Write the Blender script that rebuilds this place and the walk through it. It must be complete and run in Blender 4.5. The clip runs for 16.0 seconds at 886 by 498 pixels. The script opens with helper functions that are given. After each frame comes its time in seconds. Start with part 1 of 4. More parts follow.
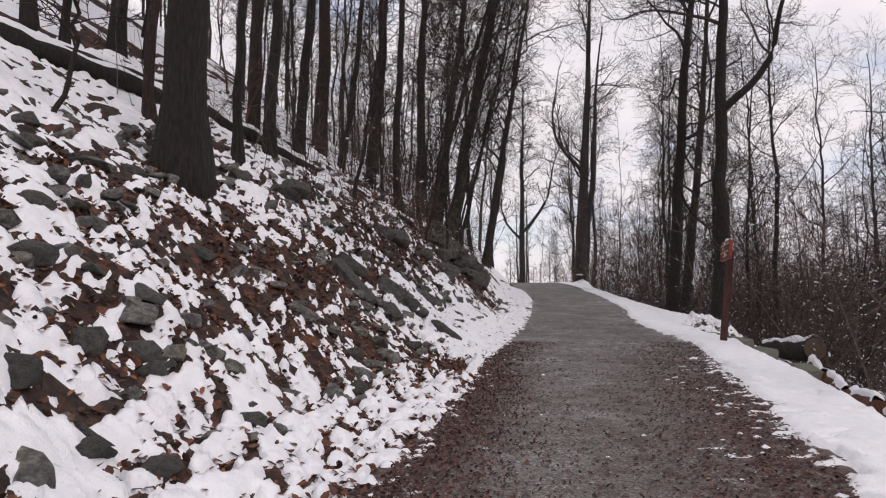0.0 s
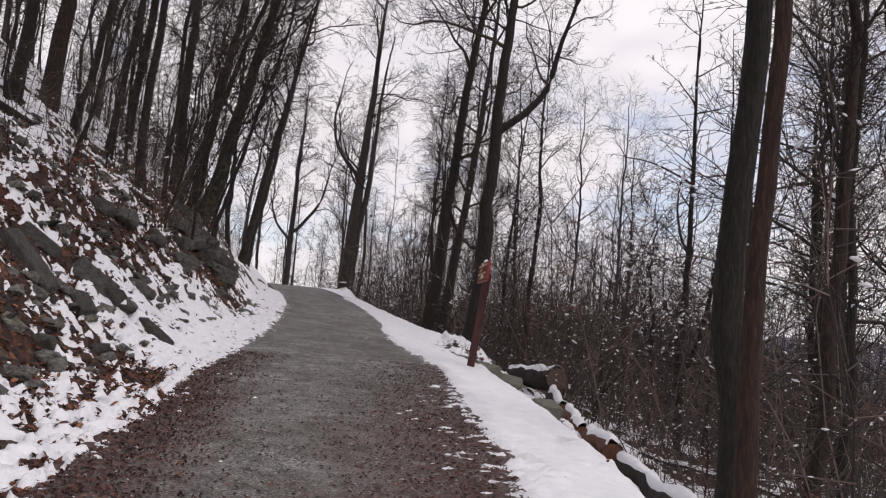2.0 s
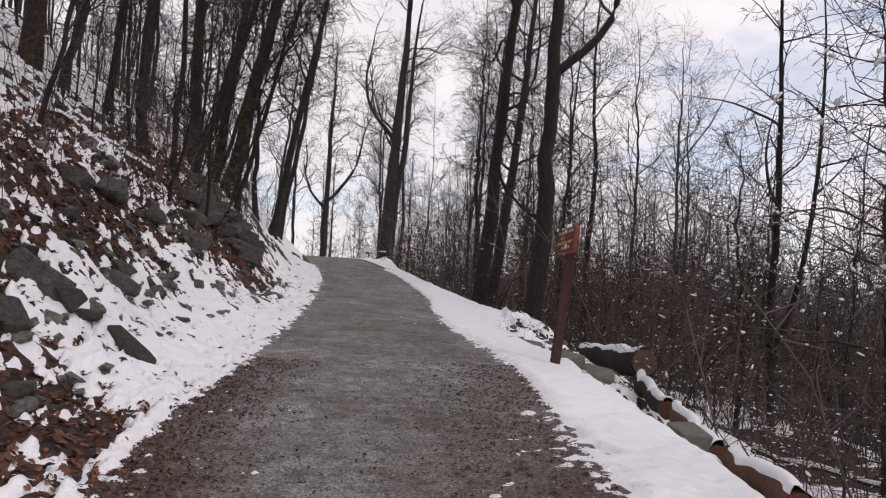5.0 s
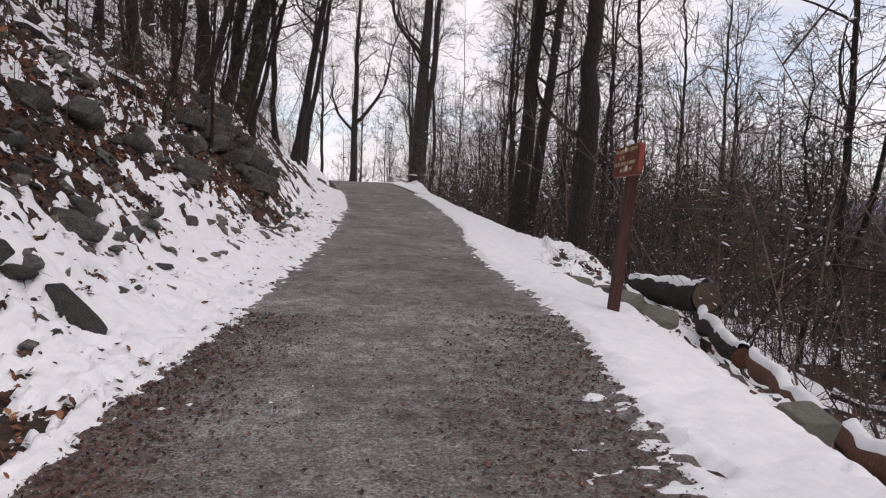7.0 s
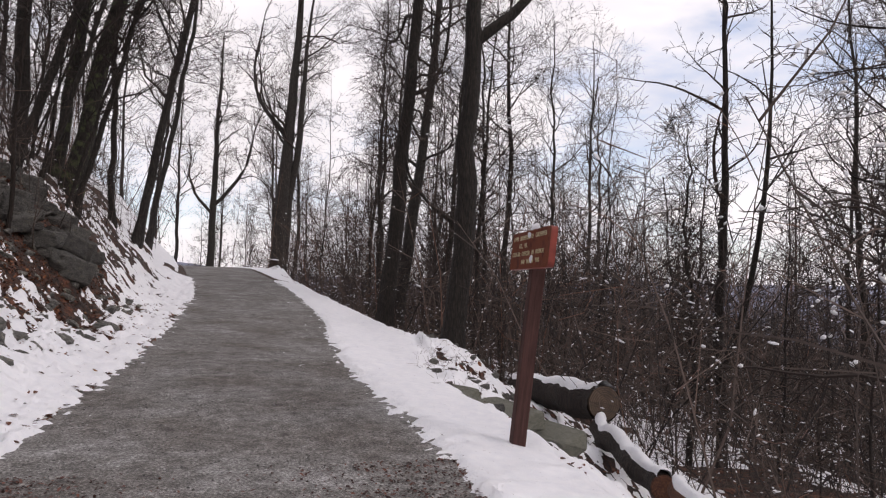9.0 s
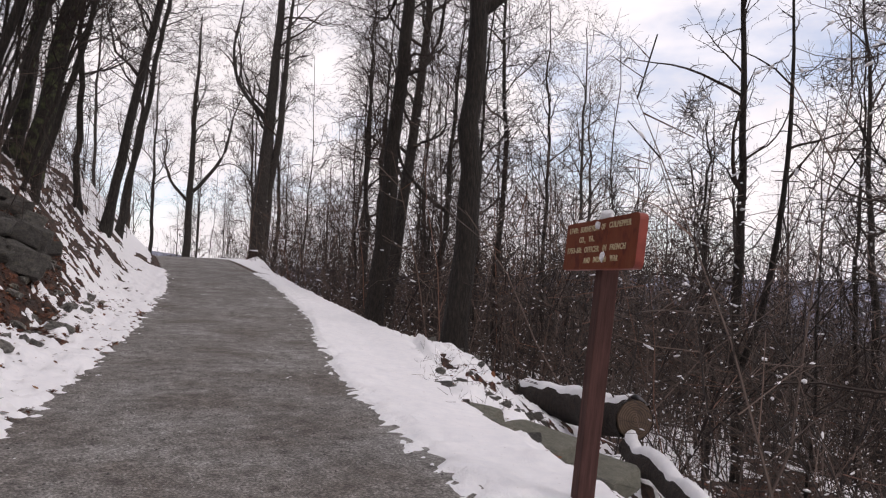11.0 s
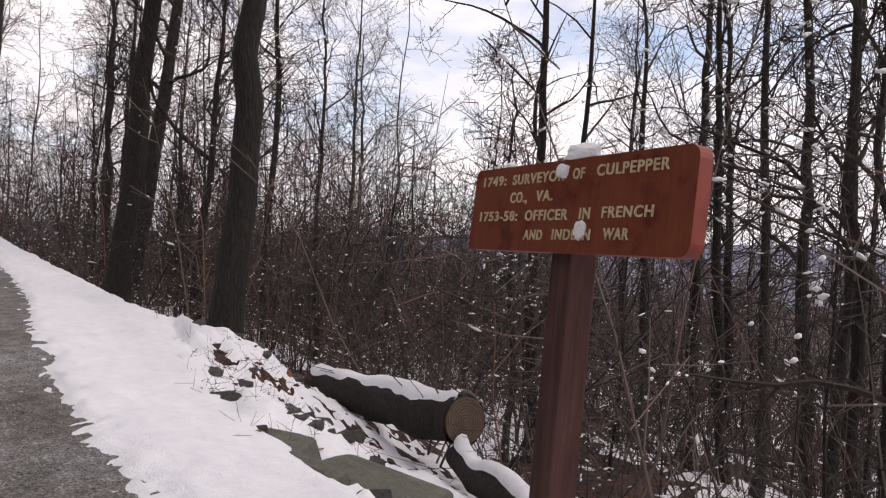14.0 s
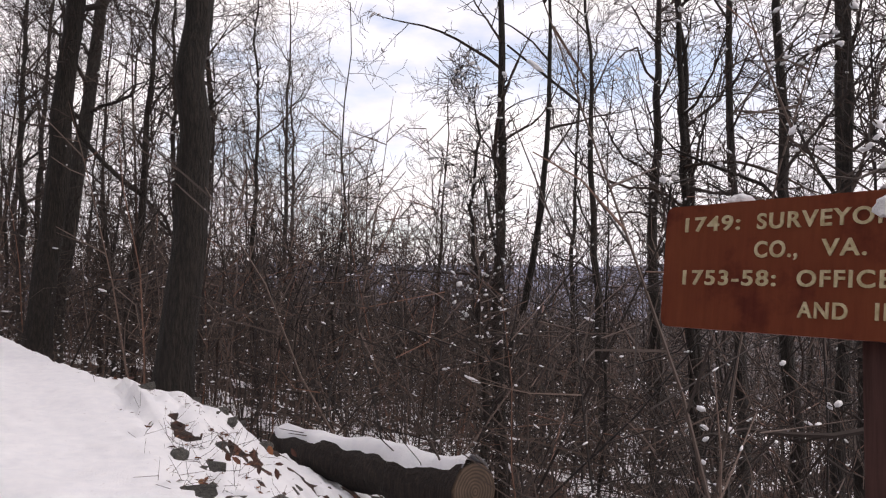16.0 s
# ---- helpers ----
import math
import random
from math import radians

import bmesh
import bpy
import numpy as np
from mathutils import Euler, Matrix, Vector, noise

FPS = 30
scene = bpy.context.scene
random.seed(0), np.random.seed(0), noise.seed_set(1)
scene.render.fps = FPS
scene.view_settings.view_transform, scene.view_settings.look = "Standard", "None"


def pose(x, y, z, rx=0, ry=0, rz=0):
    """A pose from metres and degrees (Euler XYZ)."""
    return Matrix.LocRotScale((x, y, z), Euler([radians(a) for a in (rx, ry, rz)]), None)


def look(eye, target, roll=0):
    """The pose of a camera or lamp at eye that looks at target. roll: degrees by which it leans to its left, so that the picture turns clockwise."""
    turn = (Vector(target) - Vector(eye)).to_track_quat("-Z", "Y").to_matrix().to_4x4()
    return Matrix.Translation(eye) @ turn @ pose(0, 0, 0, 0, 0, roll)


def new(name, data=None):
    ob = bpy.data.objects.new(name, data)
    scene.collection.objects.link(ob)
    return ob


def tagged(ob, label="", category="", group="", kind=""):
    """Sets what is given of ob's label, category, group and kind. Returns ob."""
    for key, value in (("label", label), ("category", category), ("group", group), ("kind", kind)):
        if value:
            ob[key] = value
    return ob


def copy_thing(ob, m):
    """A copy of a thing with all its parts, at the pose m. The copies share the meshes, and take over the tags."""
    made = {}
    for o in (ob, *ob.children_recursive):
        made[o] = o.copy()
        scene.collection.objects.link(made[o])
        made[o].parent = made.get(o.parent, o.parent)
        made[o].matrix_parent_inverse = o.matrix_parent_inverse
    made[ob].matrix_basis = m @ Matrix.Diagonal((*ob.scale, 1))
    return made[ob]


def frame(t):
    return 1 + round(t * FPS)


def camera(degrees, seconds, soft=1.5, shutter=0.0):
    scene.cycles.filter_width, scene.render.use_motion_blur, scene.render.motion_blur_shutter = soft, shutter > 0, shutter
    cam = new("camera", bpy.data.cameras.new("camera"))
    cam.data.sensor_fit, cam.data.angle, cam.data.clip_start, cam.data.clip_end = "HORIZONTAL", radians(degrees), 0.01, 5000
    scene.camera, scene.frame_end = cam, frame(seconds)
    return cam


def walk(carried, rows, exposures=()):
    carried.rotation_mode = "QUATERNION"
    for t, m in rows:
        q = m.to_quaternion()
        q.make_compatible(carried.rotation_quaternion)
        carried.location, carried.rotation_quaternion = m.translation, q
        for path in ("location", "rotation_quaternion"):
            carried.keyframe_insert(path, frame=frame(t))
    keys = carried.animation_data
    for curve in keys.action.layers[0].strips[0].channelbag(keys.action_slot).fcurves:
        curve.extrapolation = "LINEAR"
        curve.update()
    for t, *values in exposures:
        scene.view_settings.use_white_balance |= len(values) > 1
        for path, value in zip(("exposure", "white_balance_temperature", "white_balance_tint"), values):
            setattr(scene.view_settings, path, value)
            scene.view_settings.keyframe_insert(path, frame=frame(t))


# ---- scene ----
cam = camera(59.0, 16.0, soft=1.2)
PATH = [
    (0, (0.44, 0.673, 1.045), (0.408, 2.665, 1.215), -0.2),
    (0.5, (0.579, 0.941, 1.049), (0.673, 2.93, 1.241), 2.7),
    (1, (0.738, 1.296, 1.046), (0.918, 3.278, 1.242), 3.8),
    (1.5, (0.854, 1.585, 1.105), (1.257, 3.534, 1.298), 3.2),
    (2, (0.929, 1.908, 1.125), (1.464, 3.824, 1.333), 4.9),
    (2.5, (0.949, 2.293, 1.157), (1.386, 4.235, 1.352), 2.5),
    (3, (1.022, 2.691, 1.174), (1.466, 4.633, 1.349), 2.6),
    (3.2, (1.053, 2.837, 1.231), (1.505, 4.778, 1.394), 2.5),
    (5.3, (1.303, 4.766, 1.426), (1.751, 6.713, 1.514), 2.9),
    (5.5, (1.324, 4.91, 1.451), (1.751, 6.863, 1.519), 2.8),
    (6, (1.382, 5.299, 1.46), (1.722, 7.27, 1.442), 1.9),
    (6.5, (1.506, 5.678, 1.479), (1.844, 7.646, 1.371), 1.1),
    (7, (1.625, 6.02, 1.517), (1.998, 7.983, 1.422), 1.7),
    (7.5, (1.708, 6.414, 1.555), (2.191, 8.354, 1.571), 1.2),
    (8, (1.82, 6.881, 1.586), (2.412, 8.79, 1.644), 2.0),
    (8.5, (1.935, 7.332, 1.644), (2.564, 9.228, 1.739), 1.9),
    (9, (2.073, 7.764, 1.661), (2.764, 9.636, 1.789), 1.5),
    (9.2, (2.088, 7.937, 1.69), (2.802, 9.8, 1.827), 1.9),
    (11.3, (2.297, 9.408, 1.773), (3.054, 11.257, 1.872), 1.9),
    (11.5, (2.349, 9.581, 1.806), (3.14, 11.415, 1.899), 2.1),
    (12, (2.393, 9.995, 1.822), (3.234, 11.807, 1.922), 1.6),
    (12.5, (2.547, 10.35, 1.837), (3.465, 12.123, 1.945), 1.7),
    (13, (2.669, 10.616, 1.869), (3.667, 12.346, 1.981), 1.7),
    (13.5, (2.743, 10.957, 1.865), (3.82, 12.64, 1.958), 1.0),
    (14, (2.87, 11.286, 1.874), (4.138, 12.832, 1.894), 2.0),
    (14.5, (2.911, 11.641, 1.914), (4.173, 13.192, 1.915), 1.7),
    (15, (3.011, 11.968, 1.924), (4.355, 13.449, 1.947), 1.2),
    (15.5, (3.024, 12.231, 1.96), (4.42, 13.662, 2.021), 1.2),
    (16, (3.054, 12.445, 1.999), (4.461, 13.863, 2.093), 0.1),
]
walk(cam, [(t, look(eye, target, roll)) for t, eye, target, roll in PATH], exposures=[(0, -0.36, 6650, 19), (6, -0.28, 6650, 19), (9, -0.2, 6700, 19), (12.5, -0.14, 6800, 20), (16, 0.02, 6850, 20)])

# ---- world and light ----
world = bpy.data.worlds.new("world")
scene.world = world
world.use_nodes = True
wn, wl = world.node_tree.nodes, world.node_tree.links
wn.clear()
w_out = wn.new("ShaderNodeOutputWorld")
w_bg = wn.new("ShaderNodeBackground")
w_sky = wn.new("ShaderNodeTexSky")
w_sky.sky_type, w_sky.sun_disc = "NISHITA", False
SUN_EL, SUN_AZ = radians(36), radians(140)
w_sky.sun_elevation, w_sky.sun_rotation = SUN_EL, SUN_AZ
w_gain = wn.new("ShaderNodeVectorMath")
w_gain.operation = "SCALE"
w_gain.inputs["Scale"].default_value = 0.2
w_co = wn.new("ShaderNodeTexCoord")
w_map = wn.new("ShaderNodeMapping")
w_map.inputs["Scale"].default_value = (1.0, 1.0, 2.6)
w_noise = wn.new("ShaderNodeTexNoise")
w_noise.inputs["Scale"].default_value = 2.6
w_noise.inputs["Detail"].default_value = 7
w_noise.inputs["Roughness"].default_value = 0.55
w_ramp = wn.new("ShaderNodeMapRange")
w_ramp.inputs["From Min"].default_value, w_ramp.inputs["From Max"].default_value = 0.25, 0.47
w_mix = wn.new("ShaderNodeMix")
w_mix.data_type = "RGBA"
w_tone = wn.new("ShaderNodeTexNoise")
w_tone.inputs["Scale"].default_value = 5.0
w_tone.inputs["Detail"].default_value = 4
w_cloud = wn.new("ShaderNodeMix")
w_cloud.data_type = "RGBA"
w_cloud.inputs["A"].default_value = (0.87, 0.89, 0.94, 1)
w_cloud.inputs["B"].default_value = (1.10, 1.10, 1.11, 1)
w_tr = wn.new("ShaderNodeMapRange")
w_tr.inputs["From Min"].default_value, w_tr.inputs["From Max"].default_value = 0.35, 0.6
wl.new(w_co.outputs["Generated"], w_map.inputs["Vector"])
wl.new(w_map.outputs[0], w_noise.inputs["Vector"])
wl.new(w_map.outputs[0], w_tone.inputs["Vector"])
wl.new(w_noise.outputs["Fac"], w_ramp.inputs["Value"])
wl.new(w_tone.outputs["Fac"], w_tr.inputs["Value"])
wl.new(w_tr.outputs[0], w_cloud.inputs["Factor"])
wl.new(w_sky.outputs[0], w_gain.inputs[0])
wl.new(w_ramp.outputs[0], w_mix.inputs["Factor"])
wl.new(w_gain.outputs[0], w_mix.inputs["A"])
wl.new(w_cloud.outputs["Result"], w_mix.inputs["B"])
wl.new(w_mix.outputs["Result"], w_bg.inputs["Color"])
w_bg.inputs["Strength"].default_value = 1.1
wl.new(w_bg.outputs[0], w_out.inputs[0])

sun_data = bpy.data.lights.new("sun", "SUN")
sun_data.energy, sun_data.angle, sun_data.color = 1.3, radians(25), (1.0, 0.96, 0.9)
sun = new("sun", sun_data)
sun_dir = Vector((math.sin(SUN_AZ) * math.cos(SUN_EL), math.cos(SUN_AZ) * math.cos(SUN_EL), math.sin(SUN_EL)))
sun.matrix_world = look(sun_dir * 60, (0, 0, 0))


# ---- materials ----
def shader(name, rough=0.85, metal=0.0):
    m = bpy.data.materials.new(name)
    m.use_nodes = True
    n, l = m.node_tree.nodes, m.node_tree.links
    b = n["Principled BSDF"]
    b.inputs["Roughness"].default_value = rough
    b.inputs["Metallic"].default_value = metal
    return m, n, l, b


def noise_node(n, l, vec, scale, detail=5, rough=0.6):
    t = n.new("ShaderNodeTexNoise")
    t.inputs["Scale"].default_value = scale
    t.inputs["Detail"].default_value = detail
    t.inputs["Roughness"].default_value = rough
    l.new(vec, t.inputs["Vector"])
    return t.outputs["Fac"]


def ramp_node(n, l, fac, stops):
    r = n.new("ShaderNodeValToRGB")
    e = r.color_ramp.elements
    while len(e) < len(stops):
        e.new(0.5)
    for k, (p, c) in enumerate(stops):
        e[k].position, e[k].color = p, (*c, 1)
    l.new(fac, r.inputs[0])
    return r.outputs[0]


def mix_node(n, l, fac, a, b, mode="MIX"):
    x = n.new("ShaderNodeMix")
    x.data_type, x.blend_type = "RGBA", mode
    for key, v in (("Factor", fac), ("A", a), ("B", b)):
        if isinstance(v, (int, float)):
            x.inputs[key].default_value = v
        elif isinstance(v, tuple):
            x.inputs[key].default_value = (*v, 1)
        else:
            l.new(v, x.inputs[key])
    return x.outputs["Result"]


def bump_node(n, l, b, height, strength, dist):
    k = n.new("ShaderNodeBump")
    k.inputs["Strength"].default_value, k.inputs["Distance"].default_value = strength, dist
    l.new(height, k.inputs["Height"])
    l.new(k.outputs[0], b.inputs["Normal"])


def coords(n, l, scale=(1, 1, 1)):
    c = n.new("ShaderNodeTexCoord")
    m = n.new("ShaderNodeMapping")
    m.inputs["Scale"].default_value = scale
    l.new(c.outputs["Object"], m.inputs["Vector"])
    return m.outputs[0]


def bark(name, dark, light, moss=0.0):
    m, n, l, b = shader(name, 0.92)
    v = coords(n, l, (1, 1, 0.18))
    f1 = noise_node(n, l, v, 38, 6, 0.65)
    f2 = noise_node(n, l, coords(n, l), 1.7, 3)
    col = ramp_node(n, l, f1, ((0.36, dark), (0.52, tuple(p * 0.6 + q * 0.4 for p, q in zip(dark, light))), (0.66, light)))
    col = mix_node(n, l, 0.55, col, ramp_node(n, l, f2, ((0.3, (0.55, 0.5, 0.48)), (0.7, (1.0, 1.0, 1.0)))), "MULTIPLY")
    if moss:
        f3 = noise_node(n, l, coords(n, l), 5, 5)
        g = ramp_node(n, l, f3, ((0.5, (0, 0, 0)), (0.66, (moss, moss, moss))))
        col = mix_node(n, l, g, col, (0.11, 0.13, 0.055))
    l.new(col, b.inputs["Base Color"])
    bump_node(n, l, b, f1, 1.0, 0.09)
    return m


BARK = bark("bark", (0.009, 0.0068, 0.0055), (0.046, 0.035, 0.027))
BARK_BROWN = bark("bark_brown", (0.0150, 0.0088, 0.0064), (0.0800, 0.0450, 0.0320))
# grey bark, made paler to stand in for haze on the distant trees
BARK_GREY_HAZE = bark("bark_grey_haze", (0.0150, 0.0128, 0.0112), (0.0750, 0.0645, 0.0562))
BARK_MOSS = bark("bark_moss", (0.0128, 0.0112, 0.0083), (0.0600, 0.0525, 0.0398), 0.7)
BARK_RUST = bark("bark_rust", (0.020, 0.010, 0.006), (0.088, 0.040, 0.022))
BARK_WET = bark("bark_wet", (0.013, 0.009, 0.007), (0.055, 0.035, 0.026))

TWIG, n, l, b = shader("twig", 0.9)
info = n.new("ShaderNodeNewGeometry")
l.new(ramp_node(n, l, info.outputs["Random Per Island"], ((0.0, (0.0149, 0.0105, 0.0088)), (0.6, (0.0336, 0.0232, 0.0191)), (1.0, (0.0636, 0.0421, 0.0328)))), b.inputs["Base Color"])

BRUSH, n, l, b = shader("brush", 0.9)
info = n.new("ShaderNodeNewGeometry")
l.new(ramp_node(n, l, info.outputs["Random Per Island"], ((0.0, (0.0168, 0.0132, 0.0120)), (0.5, (0.0540, 0.0400, 0.0350)), (0.93, (0.1380, 0.1000, 0.0830)), (1.0, (0.1500, 0.0700, 0.0450)))), b.inputs["Base Color"])

SNOW, n, l, b = shader("snow", 0.75)
v = coords(n, l)
f1 = noise_node(n, l, v, 9, 6, 0.6)
f2 = noise_node(n, l, v, 90, 3, 0.6)
f3 = noise_node(n, l, v, 38, 4, 0.7)
clean = ramp_node(n, l, f1, ((0.3, (0.80, 0.81, 0.85)), (0.7, (0.90, 0.90, 0.92))))
l.new(mix_node(n, l, ramp_node(n, l, f3, ((0.66, (0, 0, 0)), (0.74, (0.8, 0.8, 0.8)))), clean, (0.16, 0.11, 0.085)), b.inputs["Base Color"])
b.inputs["Subsurface Weight"].default_value = 0.0
bump_node(n, l, b, mix_node(n, l, 0.5, noise_node(n, l, v, 28, 5, 0.65), f2), 0.7, 0.03)

SOIL, n, l, b = shader("soil", 0.95)
v = coords(n, l)
f1 = noise_node(n, l, v, 3.2, 6, 0.62)
f2 = noise_node(n, l, v, 26, 6, 0.7)
f3 = noise_node(n, l, v, 11, 3, 0.6)
cell = n.new("ShaderNodeTexVoronoi")
cell.inputs["Scale"].default_value = 15
warp = mix_node(n, l, 0.12, v, noise_node(n, l, v, 9, 3))
l.new(warp, cell.inputs["Vector"])
sep = n.new("ShaderNodeSeparateColor")
l.new(cell.outputs["Color"], sep.inputs[0])
c1 = ramp_node(n, l, sep.outputs[0], ((0.0, (0.0195, 0.0110, 0.0083)), (0.45, (0.0537, 0.0252, 0.0165)), (0.75, (0.1170, 0.0394, 0.0210)), (0.93, (0.2145, 0.0788, 0.0375)), (1.0, (0.1170, 0.0906, 0.0750))))
c2 = ramp_node(n, l, f2, ((0.3, (0.25, 0.24, 0.22)), (0.55, (0.8, 0.78, 0.76)), (0.75, (1.2, 1.15, 1.1))))
c3 = mix_node(n, l, 1.0, c1, c2, "MULTIPLY")
c4 = ramp_node(n, l, f3, ((0.42, (0.0220, 0.0140, 0.0115)), (0.6, (0.0580, 0.0370, 0.0285))))
l.new(mix_node(n, l, ramp_node(n, l, f1, ((0.42, (0, 0, 0)), (0.6, (1, 1, 1)))), c3, c4), b.inputs["Base Color"])
bump_node(n, l, b, mix_node(n, l, 0.5, f2, cell.outputs["Distance"]), 1.0, 0.05)

GRAVEL, n, l, b = shader("gravel", 0.9)
v = coords(n, l)
f1 = noise_node(n, l, v, 1.1, 5, 0.6)
f2 = noise_node(n, l, v, 55, 5, 0.75)
f3 = noise_node(n, l, v, 7, 4, 0.65)
vor = n.new("ShaderNodeTexVoronoi")
vor.inputs["Scale"].default_value = 70
l.new(v, vor.inputs["Vector"])
g1 = ramp_node(n, l, f2, ((0.30, (0.048, 0.046, 0.044)), (0.48, (0.18, 0.175, 0.168)), (0.68, (0.52, 0.51, 0.495))))
g2 = ramp_node(n, l, f3, ((0.3, (0.45, 0.43, 0.42)), (0.5, (0.85, 0.84, 0.82)), (0.72, (1.3, 1.3, 1.3))))
g3 = mix_node(n, l, 1.0, g1, g2, "MULTIPLY")
g4 = ramp_node(n, l, f1, ((0.35, (0.62, 0.57, 0.54)), (0.6, (1.05, 1.05, 1.06)), (0.72, (1.35, 1.35, 1.4))))
att = n.new("ShaderNodeAttribute")
att.attribute_name = "litter"
f5 = noise_node(n, l, v, 14, 5, 0.75)
f6 = noise_node(n, l, v, 60, 4, 0.7)
cut = n.new("ShaderNodeMath")
cut.operation = "MULTIPLY"
l.new(att.outputs["Fac"], cut.inputs[0])
l.new(ramp_node(n, l, f5, ((0.38, (0.15, 0.15, 0.15)), (0.52, (1, 1, 1)))), cut.inputs[1])
shreds = ramp_node(n, l, f6, ((0.3, (0.026, 0.013, 0.012)), (0.5, (0.078, 0.040, 0.035)), (0.7, (0.18, 0.095, 0.078))))
l.new(mix_node(n, l, cut.outputs[0], mix_node(n, l, 1.0, g3, g4, "MULTIPLY"), shreds), b.inputs["Base Color"])
bump_node(n, l, b, mix_node(n, l, 0.5, f2, vor.outputs["Distance"]), 1.0, 0.015)

ROCK, n, l, b = shader("rock", 0.85)
v = coords(n, l)
f1 = noise_node(n, l, v, 3.5, 6, 0.6)
f2 = noise_node(n, l, v, 24, 6, 0.7)
oi = n.new("ShaderNodeObjectInfo")
c1 = ramp_node(n, l, f2, ((0.28, (0.045, 0.044, 0.043)), (0.48, (0.145, 0.14, 0.132)), (0.68, (0.34, 0.325, 0.30))))
c2 = ramp_node(n, l, f1, ((0.35, (0.5, 0.5, 0.5)), (0.55, (0.95, 0.95, 0.95)), (0.72, (1.15, 1.1, 0.9))))
c3 = ramp_node(n, l, oi.outputs["Random"], ((0.0, (0.6, 0.58, 0.57)), (1.0, (1.15, 1.15, 1.12))))
l.new(mix_node(n, l, 1.0, mix_node(n, l, 1.0, c1, c2, "MULTIPLY"), c3, "MULTIPLY"), b.inputs["Base Color"])
bump_node(n, l, b, f2, 1.0, 0.08)

SLAB, n, l, b = shader("mossy_slab", 0.85)
v = coords(n, l)
f1 = noise_node(n, l, v, 4, 6, 0.6)
f2 = noise_node(n, l, v, 30, 6, 0.7)
c1 = ramp_node(n, l, f1, ((0.3, (0.07, 0.07, 0.055)), (0.55, (0.15, 0.15, 0.115)), (0.75, (0.24, 0.22, 0.185))))
l.new(mix_node(n, l, 0.5, c1, ramp_node(n, l, f2, ((0.3, (0.05, 0.052, 0.038)), (0.7, (0.25, 0.245, 0.205))))), b.inputs["Base Color"])
bump_node(n, l, b, f2, 0.8, 0.02)

LEAF, n, l, b = shader("dead_leaf", 0.8)
info = n.new("ShaderNodeNewGeometry")
l.new(ramp_node(n, l, info.outputs["Random Per Island"], ((0.0, (0.0320, 0.0150, 0.0105)), (0.35, (0.0760, 0.0270, 0.0160)), (0.75, (0.1300, 0.0460, 0.0230)), (0.93, (0.2200, 0.0850, 0.0360)), (1.0, (0.3000, 0.1550, 0.0720)))), b.inputs["Base Color"])

SHRED, n, l, b = shader("leaf_shreds", 0.85)
info = n.new("ShaderNodeNewGeometry")
l.new(ramp_node(n, l, info.outputs["Random Per Island"], ((0.0, (0.022, 0.011, 0.010)), (0.6, (0.075, 0.033, 0.027)), (1.0, (0.16, 0.068, 0.048)))), b.inputs["Base Color"])

PEBBLE, n, l, b = shader("pebble", 0.85)
info = n.new("ShaderNodeNewGeometry")
l.new(ramp_node(n, l, info.outputs["Random Per Island"], ((0.0, (0.05, 0.047, 0.045)), (0.6, (0.16, 0.155, 0.15)), (1.0, (0.34, 0.33, 0.32)))), b.inputs["Base Color"])

SIGN, n, l, b = shader("sign_paint", 0.7)
b.inputs["Specular IOR Level"].default_value = 0.15
v = coords(n, l)
f1 = noise_node(n, l, v, 5.5, 5, 0.6)
f2 = noise_node(n, l, coords(n, l, (1, 0.1, 1)), 60, 4, 0.6)
c1 = ramp_node(n, l, f1, ((0.38, (0.0775, 0.0133, 0.0078)), (0.47, (0.1550, 0.0376, 0.0167)), (0.7, (0.1783, 0.0498, 0.0201))))
l.new(mix_node(n, l, 0.25, c1, ramp_node(n, l, f2, ((0.3, (0.0852, 0.0182, 0.0101)), (0.7, (0.2015, 0.0547, 0.0251))))), b.inputs["Base Color"])
bump_node(n, l, b, f2, 0.3, 0.004)

RED_EDGE, n, l, b = shader("sign_edge_paint", 0.5)
f1 = noise_node(n, l, coords(n, l), 14, 4, 0.6)
l.new(ramp_node(n, l, f1, ((0.3, (0.1650, 0.0225, 0.0135)), (0.7, (0.2700, 0.0450, 0.0263)))), b.inputs["Base Color"])

POST, n, l, b = shader("post_paint", 0.85)
b.inputs["Specular IOR Level"].default_value = 0.15
f1 = noise_node(n, l, coords(n, l, (1, 1, 0.06)), 50, 5, 0.65)
f2 = noise_node(n, l, coords(n, l), 4, 4, 0.6)
c1 = ramp_node(n, l, f1, ((0.3, (0.0420, 0.0225, 0.0205)), (0.7, (0.0960, 0.0510, 0.0455))))
l.new(mix_node(n, l, 0.5, c1, ramp_node(n, l, f2, ((0.3, (0.6720, 0.5880, 0.5760)), (0.7, (1.2320, 1.0780, 1.0560)))), "MULTIPLY"), b.inputs["Base Color"])
bump_node(n, l, b, f1, 0.4, 0.006)

LETTER, n, l, b = shader("letter_paint", 0.6)
f1 = noise_node(n, l, coords(n, l), 70, 4, 0.6)
l.new(ramp_node(n, l, f1, ((0.3, (0.3570, 0.2805, 0.1445)), (0.65, (0.5610, 0.4845, 0.3060)))), b.inputs["Base Color"])

